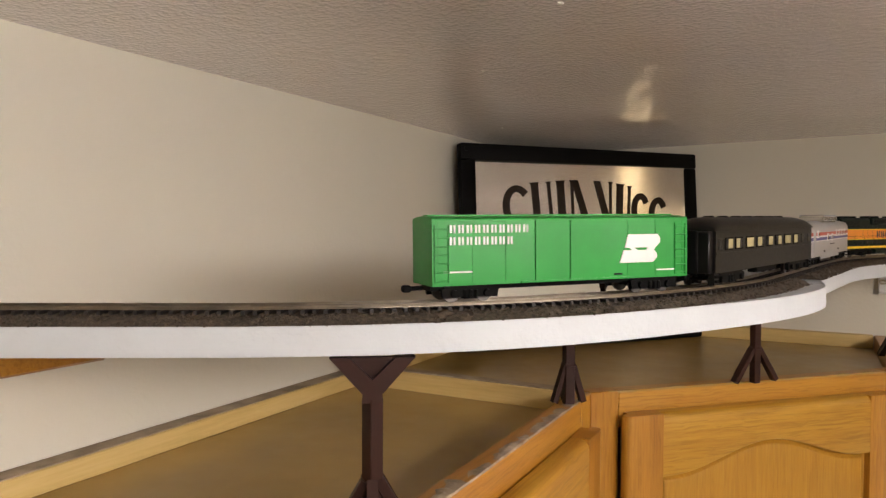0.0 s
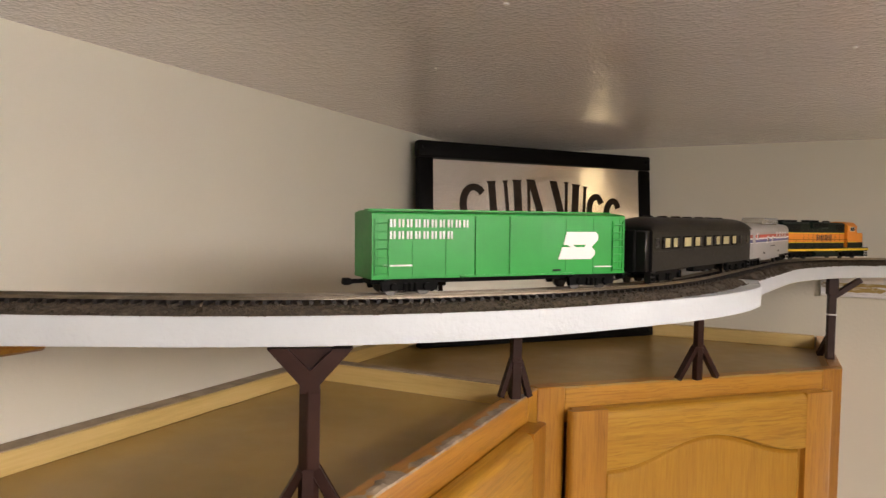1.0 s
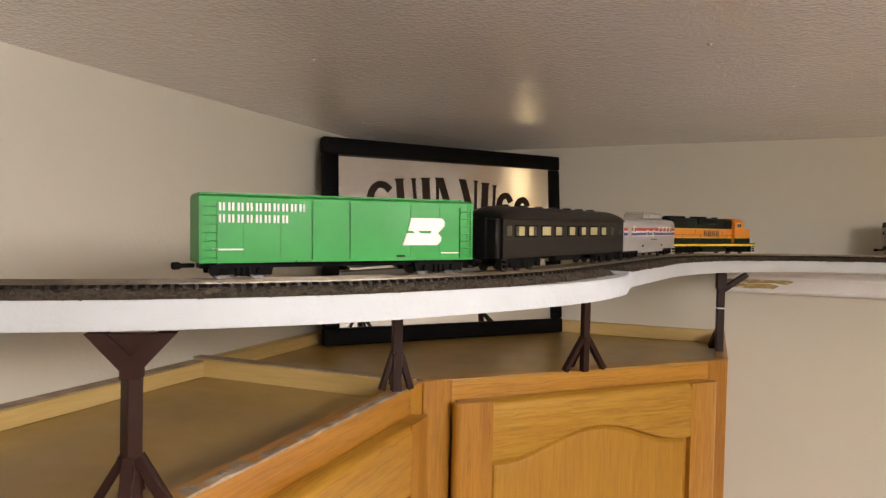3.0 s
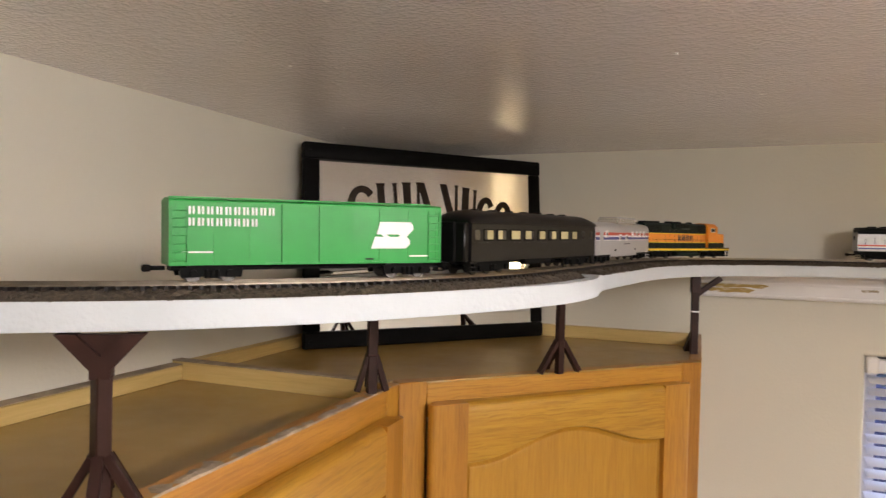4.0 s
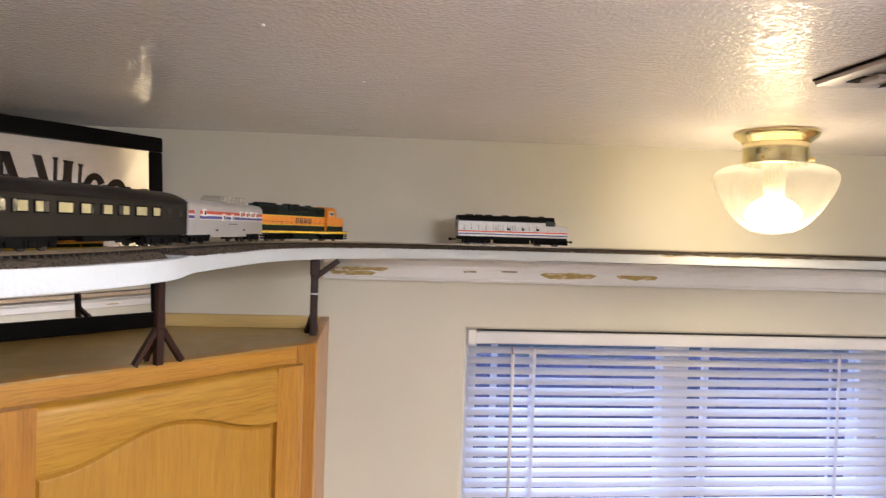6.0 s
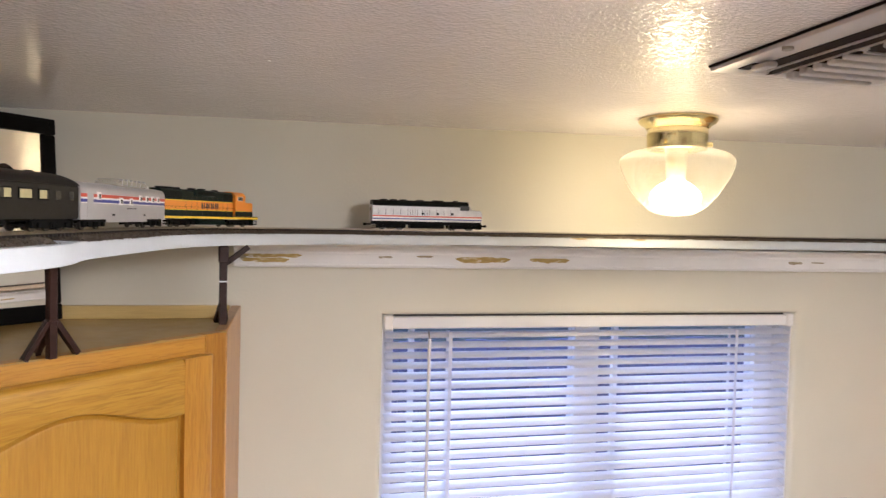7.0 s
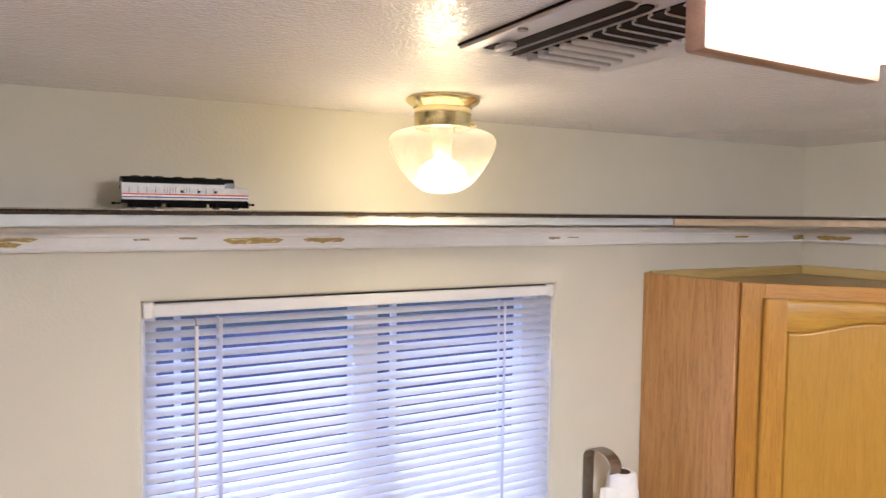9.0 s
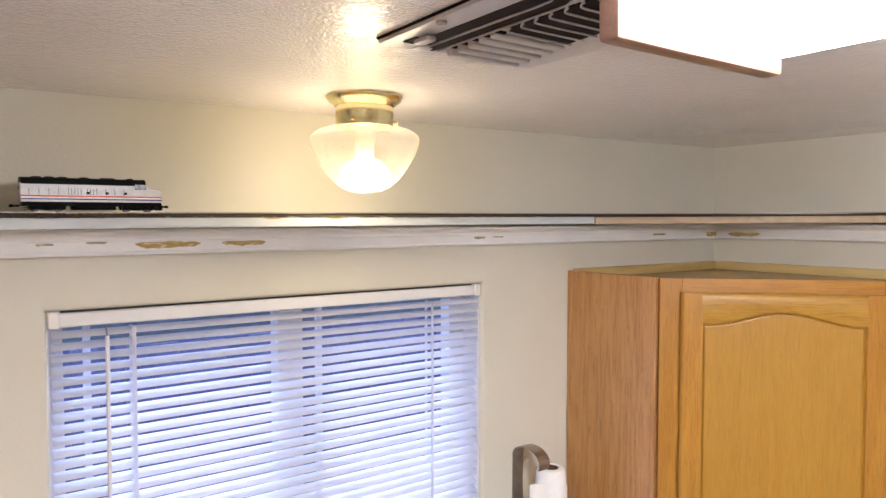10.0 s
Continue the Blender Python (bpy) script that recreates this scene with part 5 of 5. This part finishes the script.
    part("fuel_tank", box(B(), -0.029, 0.029, -0.0164, 0.0164, 0.0030, 0.0095, 0.0016), M_TRUCK, e, "black fuel tank")
    part("pilot", box(B(), L1 - 0.004, L1 + 0.001, -0.0150, 0.0150, 0.0025, 0.0118, 0.0008, 1), M_TRUCK, e)
    for sy in (-1, 1):
        for sx in (L0 + 0.004, L1 - 0.012):
            bm = B()
            for k in range(3):
                box(bm, sx, sx + 0.006, sy * 0.0155 - 0.001, sy * 0.0155 + 0.001, 0.0025 + k * 0.0030, 0.0032 + k * 0.0030)
            part("step", bm, M_TRUCK, e, smooth=False)
    add_truck(e, -0.062, 2, 0.031)
    add_truck(e, 0.062, 2, 0.031)
    add_coupler(e, L0, -1)
    add_coupler(e, L1, 1)
    return e


def hood_unit():
    e = thing("toy_locomotive", "orange and dark green hood-unit model locomotive with yellow lines", "toy train")
    h = 0.0118
    H0, H1 = -0.0930, 0.0470       # long hood
    part("deck", box(B(), -0.0985, 0.0985, -0.0172, 0.0172, 0.0135, 0.0152, 0.0003, 1), M_HOOD, e, "dark green walkway deck")
    strip(e, "sill_stripe", M_YELLOW, -0.0985, 0.0985, 0.0112, 0.0140, 0.0172, 0.0005, "yellow sill stripe")
    bands = [("hood_band", M_HOOD, 0.0152, 0.0218), ("hood_line", M_YELLOW, 0.0218, 0.0228), ("hood_band", M_ORANGE, 0.0228, 0.0340), ("hood_line", M_YELLOW, 0.0340, 0.0349), ("hood_band", M_HOOD, 0.0349, 0.0462)]
    for nm, mat, a, b in bands:
        grow = 0.0002 if nm == "hood_line" else 0.0
        part(nm, box(B(), H0 - grow, H1, -h - grow, h + grow, a, b), mat, e, smooth=False)
    part("hood_top", prism(B(), [(-h, 0.0462), (h, 0.0462), (h - 0.0028, 0.0487), (-h + 0.0028, 0.0487)], 'x', H0, H1), M_HOOD, e, "dark green hood top", smooth=False)
    strip(e, "grille", M_GRILLE, H0 + 0.004, H0 + 0.036, 0.0372, 0.0452, h, 0.0005, "black radiator grille")
    strip(e, "grille", M_GRILLE, H1 - 0.020, H1 - 0.004, 0.0380, 0.0455, h, 0.0005, "black intake grille")
    part("dynamic_brake", box(B(), -0.034, 0.006, -h - 0.0026, h + 0.0026, 0.0405, 0.0490, 0.0012, 1), M_HOOD, e, "dark green brake blister")
    strip(e, "blister_grille", M_GRILLE, -0.029, 0.001, 0.0428, 0.0468, h + 0.0026, 0.0004)
    for k in range(9):
        x = H0 + 0.044 + k * 0.0105
        strip(e, "hood_door_seam", M_LETTER_D, x, x + 0.0003, 0.0160, 0.0395, h, 0.0001)
    for fx in (-0.083, -0.069, -0.055, -0.025, -0.006):
        zb = 0.0485 if fx < -0.04 else 0.0488
        part("roof_fan", lathe(B(), [(0.0, 0.0024), (0.0052, 0.0024), (0.0058, 0.0015), (0.0058, 0.0)], (fx, 0, zb), 24), M_GRILLE, e)
    part("exhaust_stack", box(B(), 0.018, 0.026, -0.003, 0.003, 0.0484, 0.0510, 0.0006, 1), M_GRILLE, e)
    # cab
    cw = 0.0158
    bm = B()
    prism(bm, [(-cw, 0.0152), (cw, 0.0152), (cw, 0.0445), (cw - 0.005, 0.0490), (0, 0.0503), (-cw + 0.005, 0.0490), (-cw, 0.0445)], 'x', 0.0475, 0.0705)
    part("cab", bm, M_ORANGE, e, "orange cab", smooth=False)
    strip(e, "cab_band", M_HOOD, 0.0476, 0.0704, 0.0153, 0.0222, cw, 0.0003, "dark green lower cab band")
    strip(e, "cab_line", M_YELLOW, 0.0476, 0.0704, 0.0222, 0.0230, cw, 0.0004)
    strip(e, "cab_window", M_STRIPE, 0.0530, 0.0640, 0.0372, 0.0432, cw, 0.0003, "pale cab window frame")
    for a, b in ((0.0538, 0.0582), (0.0590, 0.0632)):
        strip(e, "cab_pane", M_SMOKED, a, b, 0.0378, 0.0426, cw, 0.0005)
    bm = B()
    prism(bm, [(0.0706, 0.0152), (0.0930, 0.0152), (0.0930, 0.0330), (0.0915, 0.0348), (0.0706, 0.0356)], 'y', -h, h)
    part("nose", bm, M_ORANGE, e, "orange short nose", smooth=False)
    strip(e, "nose_band", M_HOOD, 0.0706, 0.0930, 0.0153, 0.0222, h, 0.0003)
    for a, b in ((-0.010, -0.002), (0.002, 0.010)):
        part("front_window", box(B(), 0.0703, 0.0709, a, b, 0.0385, 0.0435), M_SMOKED, e, smooth=False)
    part("headlight", box(B(), 0.0704, 0.0722, -0.003, 0.003, 0.0452, 0.0474, 0.0005, 1), M_STRIPE, e)
    # lettering becomes plain bars
    for k in range(4):
        x = -0.0190 + k * 0.0092
        strip(e, "letter_bar", M_LETTER_D, x, x + 0.0024, 0.0246, 0.0322, h, 0.0004)
        strip(e, "letter_bar", M_LETTER_D, x + 0.0044, x + 0.0064, 0.0246, 0.0322, h, 0.0004)
    # rails and steps
    for sy in (-1, 1):
        bm = B()
        y = sy * 0.0166
        rod(bm, (-0.093, y, 0.0262), (0.046, y, 0.0262), 0.00018, 0.00018, 6)
        for k in range(8):
            x = -0.093 + k * 0.139 / 7
            rod(bm, (x, y, 0.0145), (x, y, 0.0262), 0.00018, 0.00018, 6)
        part("handrail", bm, M_TRUCK, e, "thin handrail")
        for sx in (-0.0965, 0.0905):
            bm = B()
            for k in range(3):
                box(bm, sx, sx + 0.006, y - 0.0012, y + 0.0012, 0.0022 + k * 0.0034, 0.0030 + k * 0.0034)
            rod(bm, (sx, y, 0.002), (sx, y, 0.0245), 0.0004, 0.0004, 6)
            part("step", bm, M_STRIPE, e, "pale-edged boarding steps")
    part("pilot", box(B(), 0.0970, 0.0992, -0.0160, 0.0160, 0.0022, 0.0140, 0.0005, 1), M_HOOD, e)
    part("pilot", box(B(), -0.0992, -0.0970, -0.0160, 0.0160, 0.0022, 0.0140, 0.0005, 1), M_HOOD, e)
    bm = B()
    box(bm, -0.026, 0.026, -0.0120, 0.0120, 0.0032, 0.0110, 0.0014)
    for sy in (-1, 1):
        rod(bm, (-0.026, sy * 0.0118, 0.0068), (0.026, sy * 0.0118, 0.0068), 0.0034, 0.0034, 14)
    part("fuel_tank", bm, M_HOOD, e, "dark green fuel tank")
    add_truck(e, -0.058, 2, 0.031)
    add_truck(e, 0.058, 2, 0.031)
    add_coupler(e, -0.0992, -1)
    add_coupler(e, 0.0992, 1)
    return e


def dome_coach():
    c = thing("toy_passenger_car", "silver model dome car with red, white and blue stripes", "toy train")
    w, L = 0.0168, 0.214
    part("body", shell(L, round_section(w, 0.0100, 0.0445, 0.0075, 0.0012)), M_SILVER, c, "silver fluted body")
    x0, x1 = -L / 2 + 0.001, L / 2 - 0.001
    strip(c, "stripe", M_RED, x0, x1, 0.0310, 0.0342, w, label="red stripe")
    strip(c, "stripe", M_STRIPE, x0, x1, 0.0292, 0.0310, w, label="white stripe")
    strip(c, "stripe", M_BLUE, x0, x1, 0.0262, 0.0292, w, label="blue stripe")
    strip(c, "stripe", M_STRIPE, x0, x1, 0.0253, 0.0262, w, label="thin white stripe")
    for x in (-0.098, ):
        strip(c, "side_door", M_SILVER, x + 0.004, x + 0.016, 0.0125, 0.0362, w, 0.0006, "silver side door")
    # small windows, white-trimmed, some at the upper and some at the lower row
    for x, z in ((-0.070, 0.0325), (-0.0195, 0.0285), (0.006, 0.0285), (0.032, 0.0325), (0.050, 0.0325), (0.067, 0.0325), (0.084, 0.0325)):
        strip(c, "window_trim", M_STRIPE, x - 0.0045, x + 0.0045, z - 0.0038, z + 0.0038, w, 0.0005, "white window surround")
        strip(c, "window_pane", M_SMOKED, x - 0.0008, x + 0.0030, z - 0.0024, z + 0.0018, w, 0.0007)
    for k in range(5):
        z = 0.0132 + k * 0.0022
        strip(c, "flute", M_SILVER, x0 + 0.004, x1 - 0.004, z, z + 0.0009, w, 0.0003)
    for x in (-0.040, 0.040):
        strip(c, "vent_hole", M_GRILLE, x, x + 0.0050, 0.0135, 0.0155, w, 0.0006)
    strip(c, "name_bar", M_LETTER_D, -0.004, 0.020, 0.0208, 0.0217, w, 0.0006)
    # raised dome
    bm = B()
    prism(bm, [(-0.018, 0.0440), (-0.013, 0.0512), (-0.008, 0.0522), (0.056, 0.0522), (0.060, 0.0512), (0.066, 0.0440)], 'y', -0.0128, 0.0128)
    bmesh.ops.bevel(bm, geom=bm.edges[:], offset=0.0022, segments=2, affect='EDGES')
    part("dome", bm, M_DOME, c, "raised clear plastic dome")
    for k in range(6):
        x = -0.006 + k * 0.012
        part("dome_rib", box(B(), x - 0.0005, x + 0.0005, -0.01295, 0.01295, 0.0455, 0.0522), M_SILVER_ROOF, c, smooth=False)
    part("roof_vent", box(B(), 0.088, 0.094, -0.003, 0.003, 0.0448, 0.0482, 0.0006, 1), M_STRIPE, c)
    for sx in (-1, 1):
        xa, xb = sorted((sx * (L / 2 - 0.001), sx * (L / 2 + 0.0035)))
        part("diaphragm", box(B(), xa, xb, -0.0090, 0.0090, 0.0105, 0.0425, 0.0012, 1), M_TRUCK, c, "dark end diaphragm")
    # skirt between the trucks and the underframe
    strip(c, "skirt", M_SILVER, -0.052, 0.052, 0.0070, 0.0102, w - 0.0008, 0.0003, "silver skirt")
    part("underframe", box(B(), x0 + 0.004, x1 - 0.004, -0.0135, 0.0135, 0.0080, 0.0102), M_TRUCK, c, smooth=False)
    add_truck(c, -0.074, 2, 0.030)
    add_truck(c, 0.074, 2, 0.030)
    add_coupler(c, -L / 2, -1)
    add_coupler(c, L / 2, 1)
    return c


def black_coach():
    c = thing("toy_passenger_car", "black heavyweight model passenger car with cream-tinted windows", "toy train")
    w, L = 0.0170, 0.246
    wall = round_section(w, 0.0105, 0.0400, 0.0012)
    part("body", shell(L - 0.010, wall), M_COACH, c, "black riveted body")
    # turtle-back roof with rounded ends
    bm = B()
    rings = []
    ends = 9
    xs = [(-L / 2 + 0.002) + 0.024 * (1 - math.cos(math.pi / 2 * i / ends)) for i in range(ends + 1)]
    xs = xs + [-x for x in xs[::-1]]
    for x in xs:
        d = max(0.0, abs(x) - (L / 2 - 0.026)) / 0.024
        k = math.sqrt(max(0.0, 1 - min(1.0, d) ** 2))
        top = 0.0400 + 0.0098 * (0.18 + 0.82 * k)
        ring = []
        for i in range(13):
            a = math.pi * i / 12
            ring.append(bm.verts.new((x, (w + 0.0006) * math.cos(a), 0.0398 + (top - 0.0398) * math.sin(a) ** 0.75)))
        rings.append(ring)
    for a, b in zip(rings, rings[1:]):
        for i in range(12):
            bm.faces.new((a[i], a[i + 1], b[i + 1], b[i]))
    bm.faces.new(rings[0])
    bm.faces.new(rings[-1][::-1])
    bmesh.ops.recalc_face_normals(bm, faces=bm.faces[:])
    part("roof", bm, M_COACH, c, "black rounded roof")
    for x in (-0.090, -0.062, -0.034, -0.008, 0.020, 0.046, 0.072):
        part("roof_vent", box(B(), x, x + 0.004, -0.004, 0.004, 0.0485, 0.0508, 0.0008, 1), M_COACH, c)
    # cream inserts stand in for the lit wall seen through, rest dark glass
    for x, half, l, r in ((-0.094, 0.0062, -0.4, 1.0), (-0.074, 0.0062, -1.0, 0.1), (-0.051, 0.0070, -1.0, 1.0), (-0.027, 0.0070, -1.0, 0.4),
                          (-0.004, 0.0062, -0.6, 1.0), (0.018, 0.0066, -0.2, 1.0), (0.043, 0.0074, -1.0, 1.0), (0.067, 0.0060, -1.0, 0.6)):
        strip(c, "window_frame", M_TRUCK, x - half - 0.0010, x + half + 0.0010, 0.0262, 0.0352, w, 0.0007)
        strip(c, "window_pane", M_SMOKED, x - half, x + half, 0.0271, 0.0343, w, 0.0008, "dark window glass")
        strip(c, "window_insert", M_SEEN_Y, x + half * l, x + half * r, 0.0273, 0.0341, w, 0.0010, "cream insert for the wall seen through the window")
    for x in (-0.110, 0.088, 0.108):
        strip(c, "small_window", M_SMOKED, x - 0.0034, x + 0.0034, 0.0270, 0.0345, w, 0.0005)
    strip(c, "belt_rail", M_COACH, -L / 2 + 0.006, L / 2 - 0.006, 0.0236, 0.0246, w, 0.0006)
    for sx in (-1, 1):
        xa, xb = sorted((sx * (L / 2 - 0.0052), sx * (L / 2 + 0.001)))
        part("vestibule", box(B(), xa, xb, -0.0150, 0.0150, 0.0105, 0.0398, 0.001, 1), M_COACH, c)
        xa, xb = sorted((sx * (L / 2 + 0.0008), sx * (L / 2 + 0.0040)))
        part("diaphragm", box(B(), xa, xb, -0.0075, 0.0075, 0.0100, 0.0405, 0.001, 1), M_TRUCK, c)
        for sy in (-1, 1):
            bm = B()
            xa, xb = sorted((sx * (L / 2 - 0.012), sx * (L / 2 - 0.004)))
            ya, yb = sorted((sy * 0.0120, sy * 0.0168))
            for k in range(3):
                box(bm, xa, xb, ya, yb, 0.0026 + k * 0.0032, 0.0034 + k * 0.0032)
            box(bm, xa - 0.0005, xa, ya, yb, 0.0026, 0.0110)
            part("step", bm, M_COACH, c, smooth=False)
    part("underframe", box(B(), -L / 2 + 0.004, L / 2 - 0.004, -0.010, 0.010, 0.0085, 0.0106), M_TRUCK, c, smooth=False)
    part("battery_box", box(B(), -0.028, 0.022, -0.0150, -0.0080, 0.0060, 0.0106, 0.0006, 1), M_TRUCK, c)
    part("battery_box", box(B(), -0.020, 0.028, 0.0080, 0.0150, 0.0060, 0.0106, 0.0006, 1), M_TRUCK, c)
    add_truck(c, -0.083, 3, 0.040)
    add_truck(c, 0.083, 3, 0.040)
    add_coupler(c, -L / 2, -1)
    add_coupler(c, L / 2, 1)
    return c


def green_boxcar():
    c = thing("toy_boxcar", "bright green model boxcar with white emblem and ladders", "toy train")
    w, L = 0.0172, 0.182
    part("body", shell(L, round_section(w, 0.0105, 0.0500, 0.0012, 0.0014)), M_GREEN, c, "bright green ribbed body")
    for k in range(9):
        x = -L / 2 + 0.004 + k * (L - 0.008) / 8
        if abs(x) > 0.026:
            strip(c, "side_post", M_GREEN, x - 0.0005, x + 0.0005, 0.0120, 0.0488, w, 0.0003)
    for a in ((-0.024, -0.0005), (0.0005, 0.024)):
        strip(c, "sliding_door", M_GREEN, a[0], a[1], 0.0118, 0.0485, w, 0.0010, "green sliding door")
    strip(c, "door_track", M_GREEN, -0.034, 0.048, 0.0106, 0.0118, w, 0.0014)
    for sx in (-1, 1):
        for sy in (-1, 1):
            bm = B()
            x = sx * (L / 2 - 0.006)
            y = sy * (w + 0.0009)
            for k in range(7):
                rod(bm, (x - 0.0042, y, 0.0135 + k * 0.0050), (x + 0.0042, y, 0.0135 + k * 0.0050), 0.0004, 0.0004, 6)
            for dx in (-0.0042, 0.0042):
                box(bm, x + dx - 0.0004, x + dx + 0.0004, min(y, y - sy * 0.0012), max(y, y - sy * 0.0012), 0.0120, 0.0460)
            part("ladder", bm, M_GREEN, c, "green side ladder")
    # emblem: a plain white slanted shape of two lobes
    for sy in (-1, 1):
        bm = B()
        ya, yb = sorted((sy * (w - 0.0001), sy * (w + 0.0006)))
        s = -sy
        def lobe(pts):
            prism(bm, [(s * x if s > 0 else -x * 1.0, z) for x, z in pts], 'y', ya, yb)
        base = 0.052
        for pts in ([(base - 0.011, 0.0302), (base + 0.013, 0.0302), (base + 0.0165, 0.0335), (base + 0.0165, 0.0365), (base + 0.0145, 0.0388), (base - 0.0085, 0.0388)],
                    [(base - 0.0150, 0.0206), (base + 0.0110, 0.0206), (base + 0.0140, 0.0236), (base + 0.0140, 0.0262), (base + 0.0115, 0.0286), (base - 0.0120, 0.0286)]):
            prism(bm, pts if sy < 0 else [(-x, z) for x, z in pts], 'y', ya, yb)
        for pts in ([(base + 0.0055, 0.0284), (base + 0.0115, 0.0284), (base + 0.0130, 0.0304), (base + 0.0070, 0.0304)], [(base - 0.0050, 0.0284), (base - 0.0010, 0.0284), (base - 0.0040, 0.0304), (base - 0.0080, 0.0304)]):
            prism(bm, pts if sy < 0 else [(-x, z) for x, z in pts], 'y', ya, yb)
        part("emblem", bm, M_LETTER, c, "white two-lobed emblem", smooth=False)
    for k in range(10):
        for row, (za, zb) in enumerate(((0.0412, 0.0460), (0.0342, 0.0390))):
            if row and k > 7:
                continue
            x = -0.080 + k * 0.0053
            strip(c, "letter_bar", M_LETTER, x, x + 0.0012, za, zb, w, 0.0006)
            strip(c, "letter_bar", M_LETTER, x + 0.0023, x + 0.0034, za, zb, w, 0.0006)
    strip(c, "data_bar", M_LETTER, -0.084, -0.066, 0.0180, 0.0190, w, 0.0006)
    strip(c, "data_bar", M_LETTER, 0.066, 0.080, 0.0150, 0.0158, w, 0.0006)
    strip(c, "placard", M_GRILLE, 0.033, 0.039, 0.0130, 0.0142, w, 0.0006)
    part("roof_walk", box(B(), -L / 2 + 0.002, L / 2 - 0.002, -0.004, 0.004, 0.0512, 0.0522), M_GREEN, c, smooth=False)
    part("underframe", box(B(), -L / 2 + 0.002, L / 2 - 0.002, -0.008, 0.008, 0.0070, 0.0106), M_TRUCK, c, smooth=False)
    add_truck(c, -0.066, 2, 0.021)
    add_truck(c, 0.066, 2, 0.021)
    add_coupler(c, -L / 2, -1)
    add_coupler(c, L / 2, 1)
    return c


def mile_of(s):
    q, _ = at_track(TRACK, s)
    i = min(range(len(LINE)), key=lambda k: (LINE[k][0] - q).length)
    return MILES[i]


back = mile_of(1.219)
for make, length, half, gap in ((hood_unit, 0.199, 0.058, 0.005), (dome_coach, 0.214, 0.074, 0.005), (black_coach, 0.246, 0.083, 0.014), (green_boxcar, 0.182, 0.066, 0.0)):
    set_on_track(make(), back - length / 2, half)
    back -= length + gap
set_on_track(passenger_engine(), mile_of(1.512), 0.062)

# ---------------------------------------------------------------- ties, nearest ones singly
tie = mesh_of("tie", box(B(), -0.00115, 0.00115, -0.0152, 0.0152, 0.0, 0.0024), M_TIE)
TIE_STEP = 0.0068
rest = B()
total = edge[-1][2]
k = 0
s = 0.01
while s < total - 0.01:
    q, h = at_track(TRACK, s)
    m = Matrix.Translation((q.x, q.y, q.z + 0.0048)) @ pose(0, 0, 0, 0, 0, math.degrees(h))
    if k < 170 or (170 <= k < 300):
        o = new("tie", tie)
        o.parent = track
        o.matrix_basis = m
    else:
        vs = [rest.verts.new(m @ Vector(c)) for c in ((-0.00115, -0.0152, 0), (0.00115, -0.0152, 0), (0.00115, 0.0152, 0), (-0.00115, 0.0152, 0), (-0.00115, -0.0152, 0.0024), (0.00115, -0.0152, 0.0024), (0.00115, 0.0152, 0.0024), (-0.00115, 0.0152, 0.0024))]
        for f in ((4, 5, 6, 7), (0, 1, 5, 4), (1, 2, 6, 5), (2, 3, 7, 6), (3, 0, 4, 7)):
            rest.faces.new([vs[i] for i in f])
    k += 1
    s += TIE_STEP
tagged(part("tie_run", rest, M_TIE, track, smooth=False), kind="stuff")
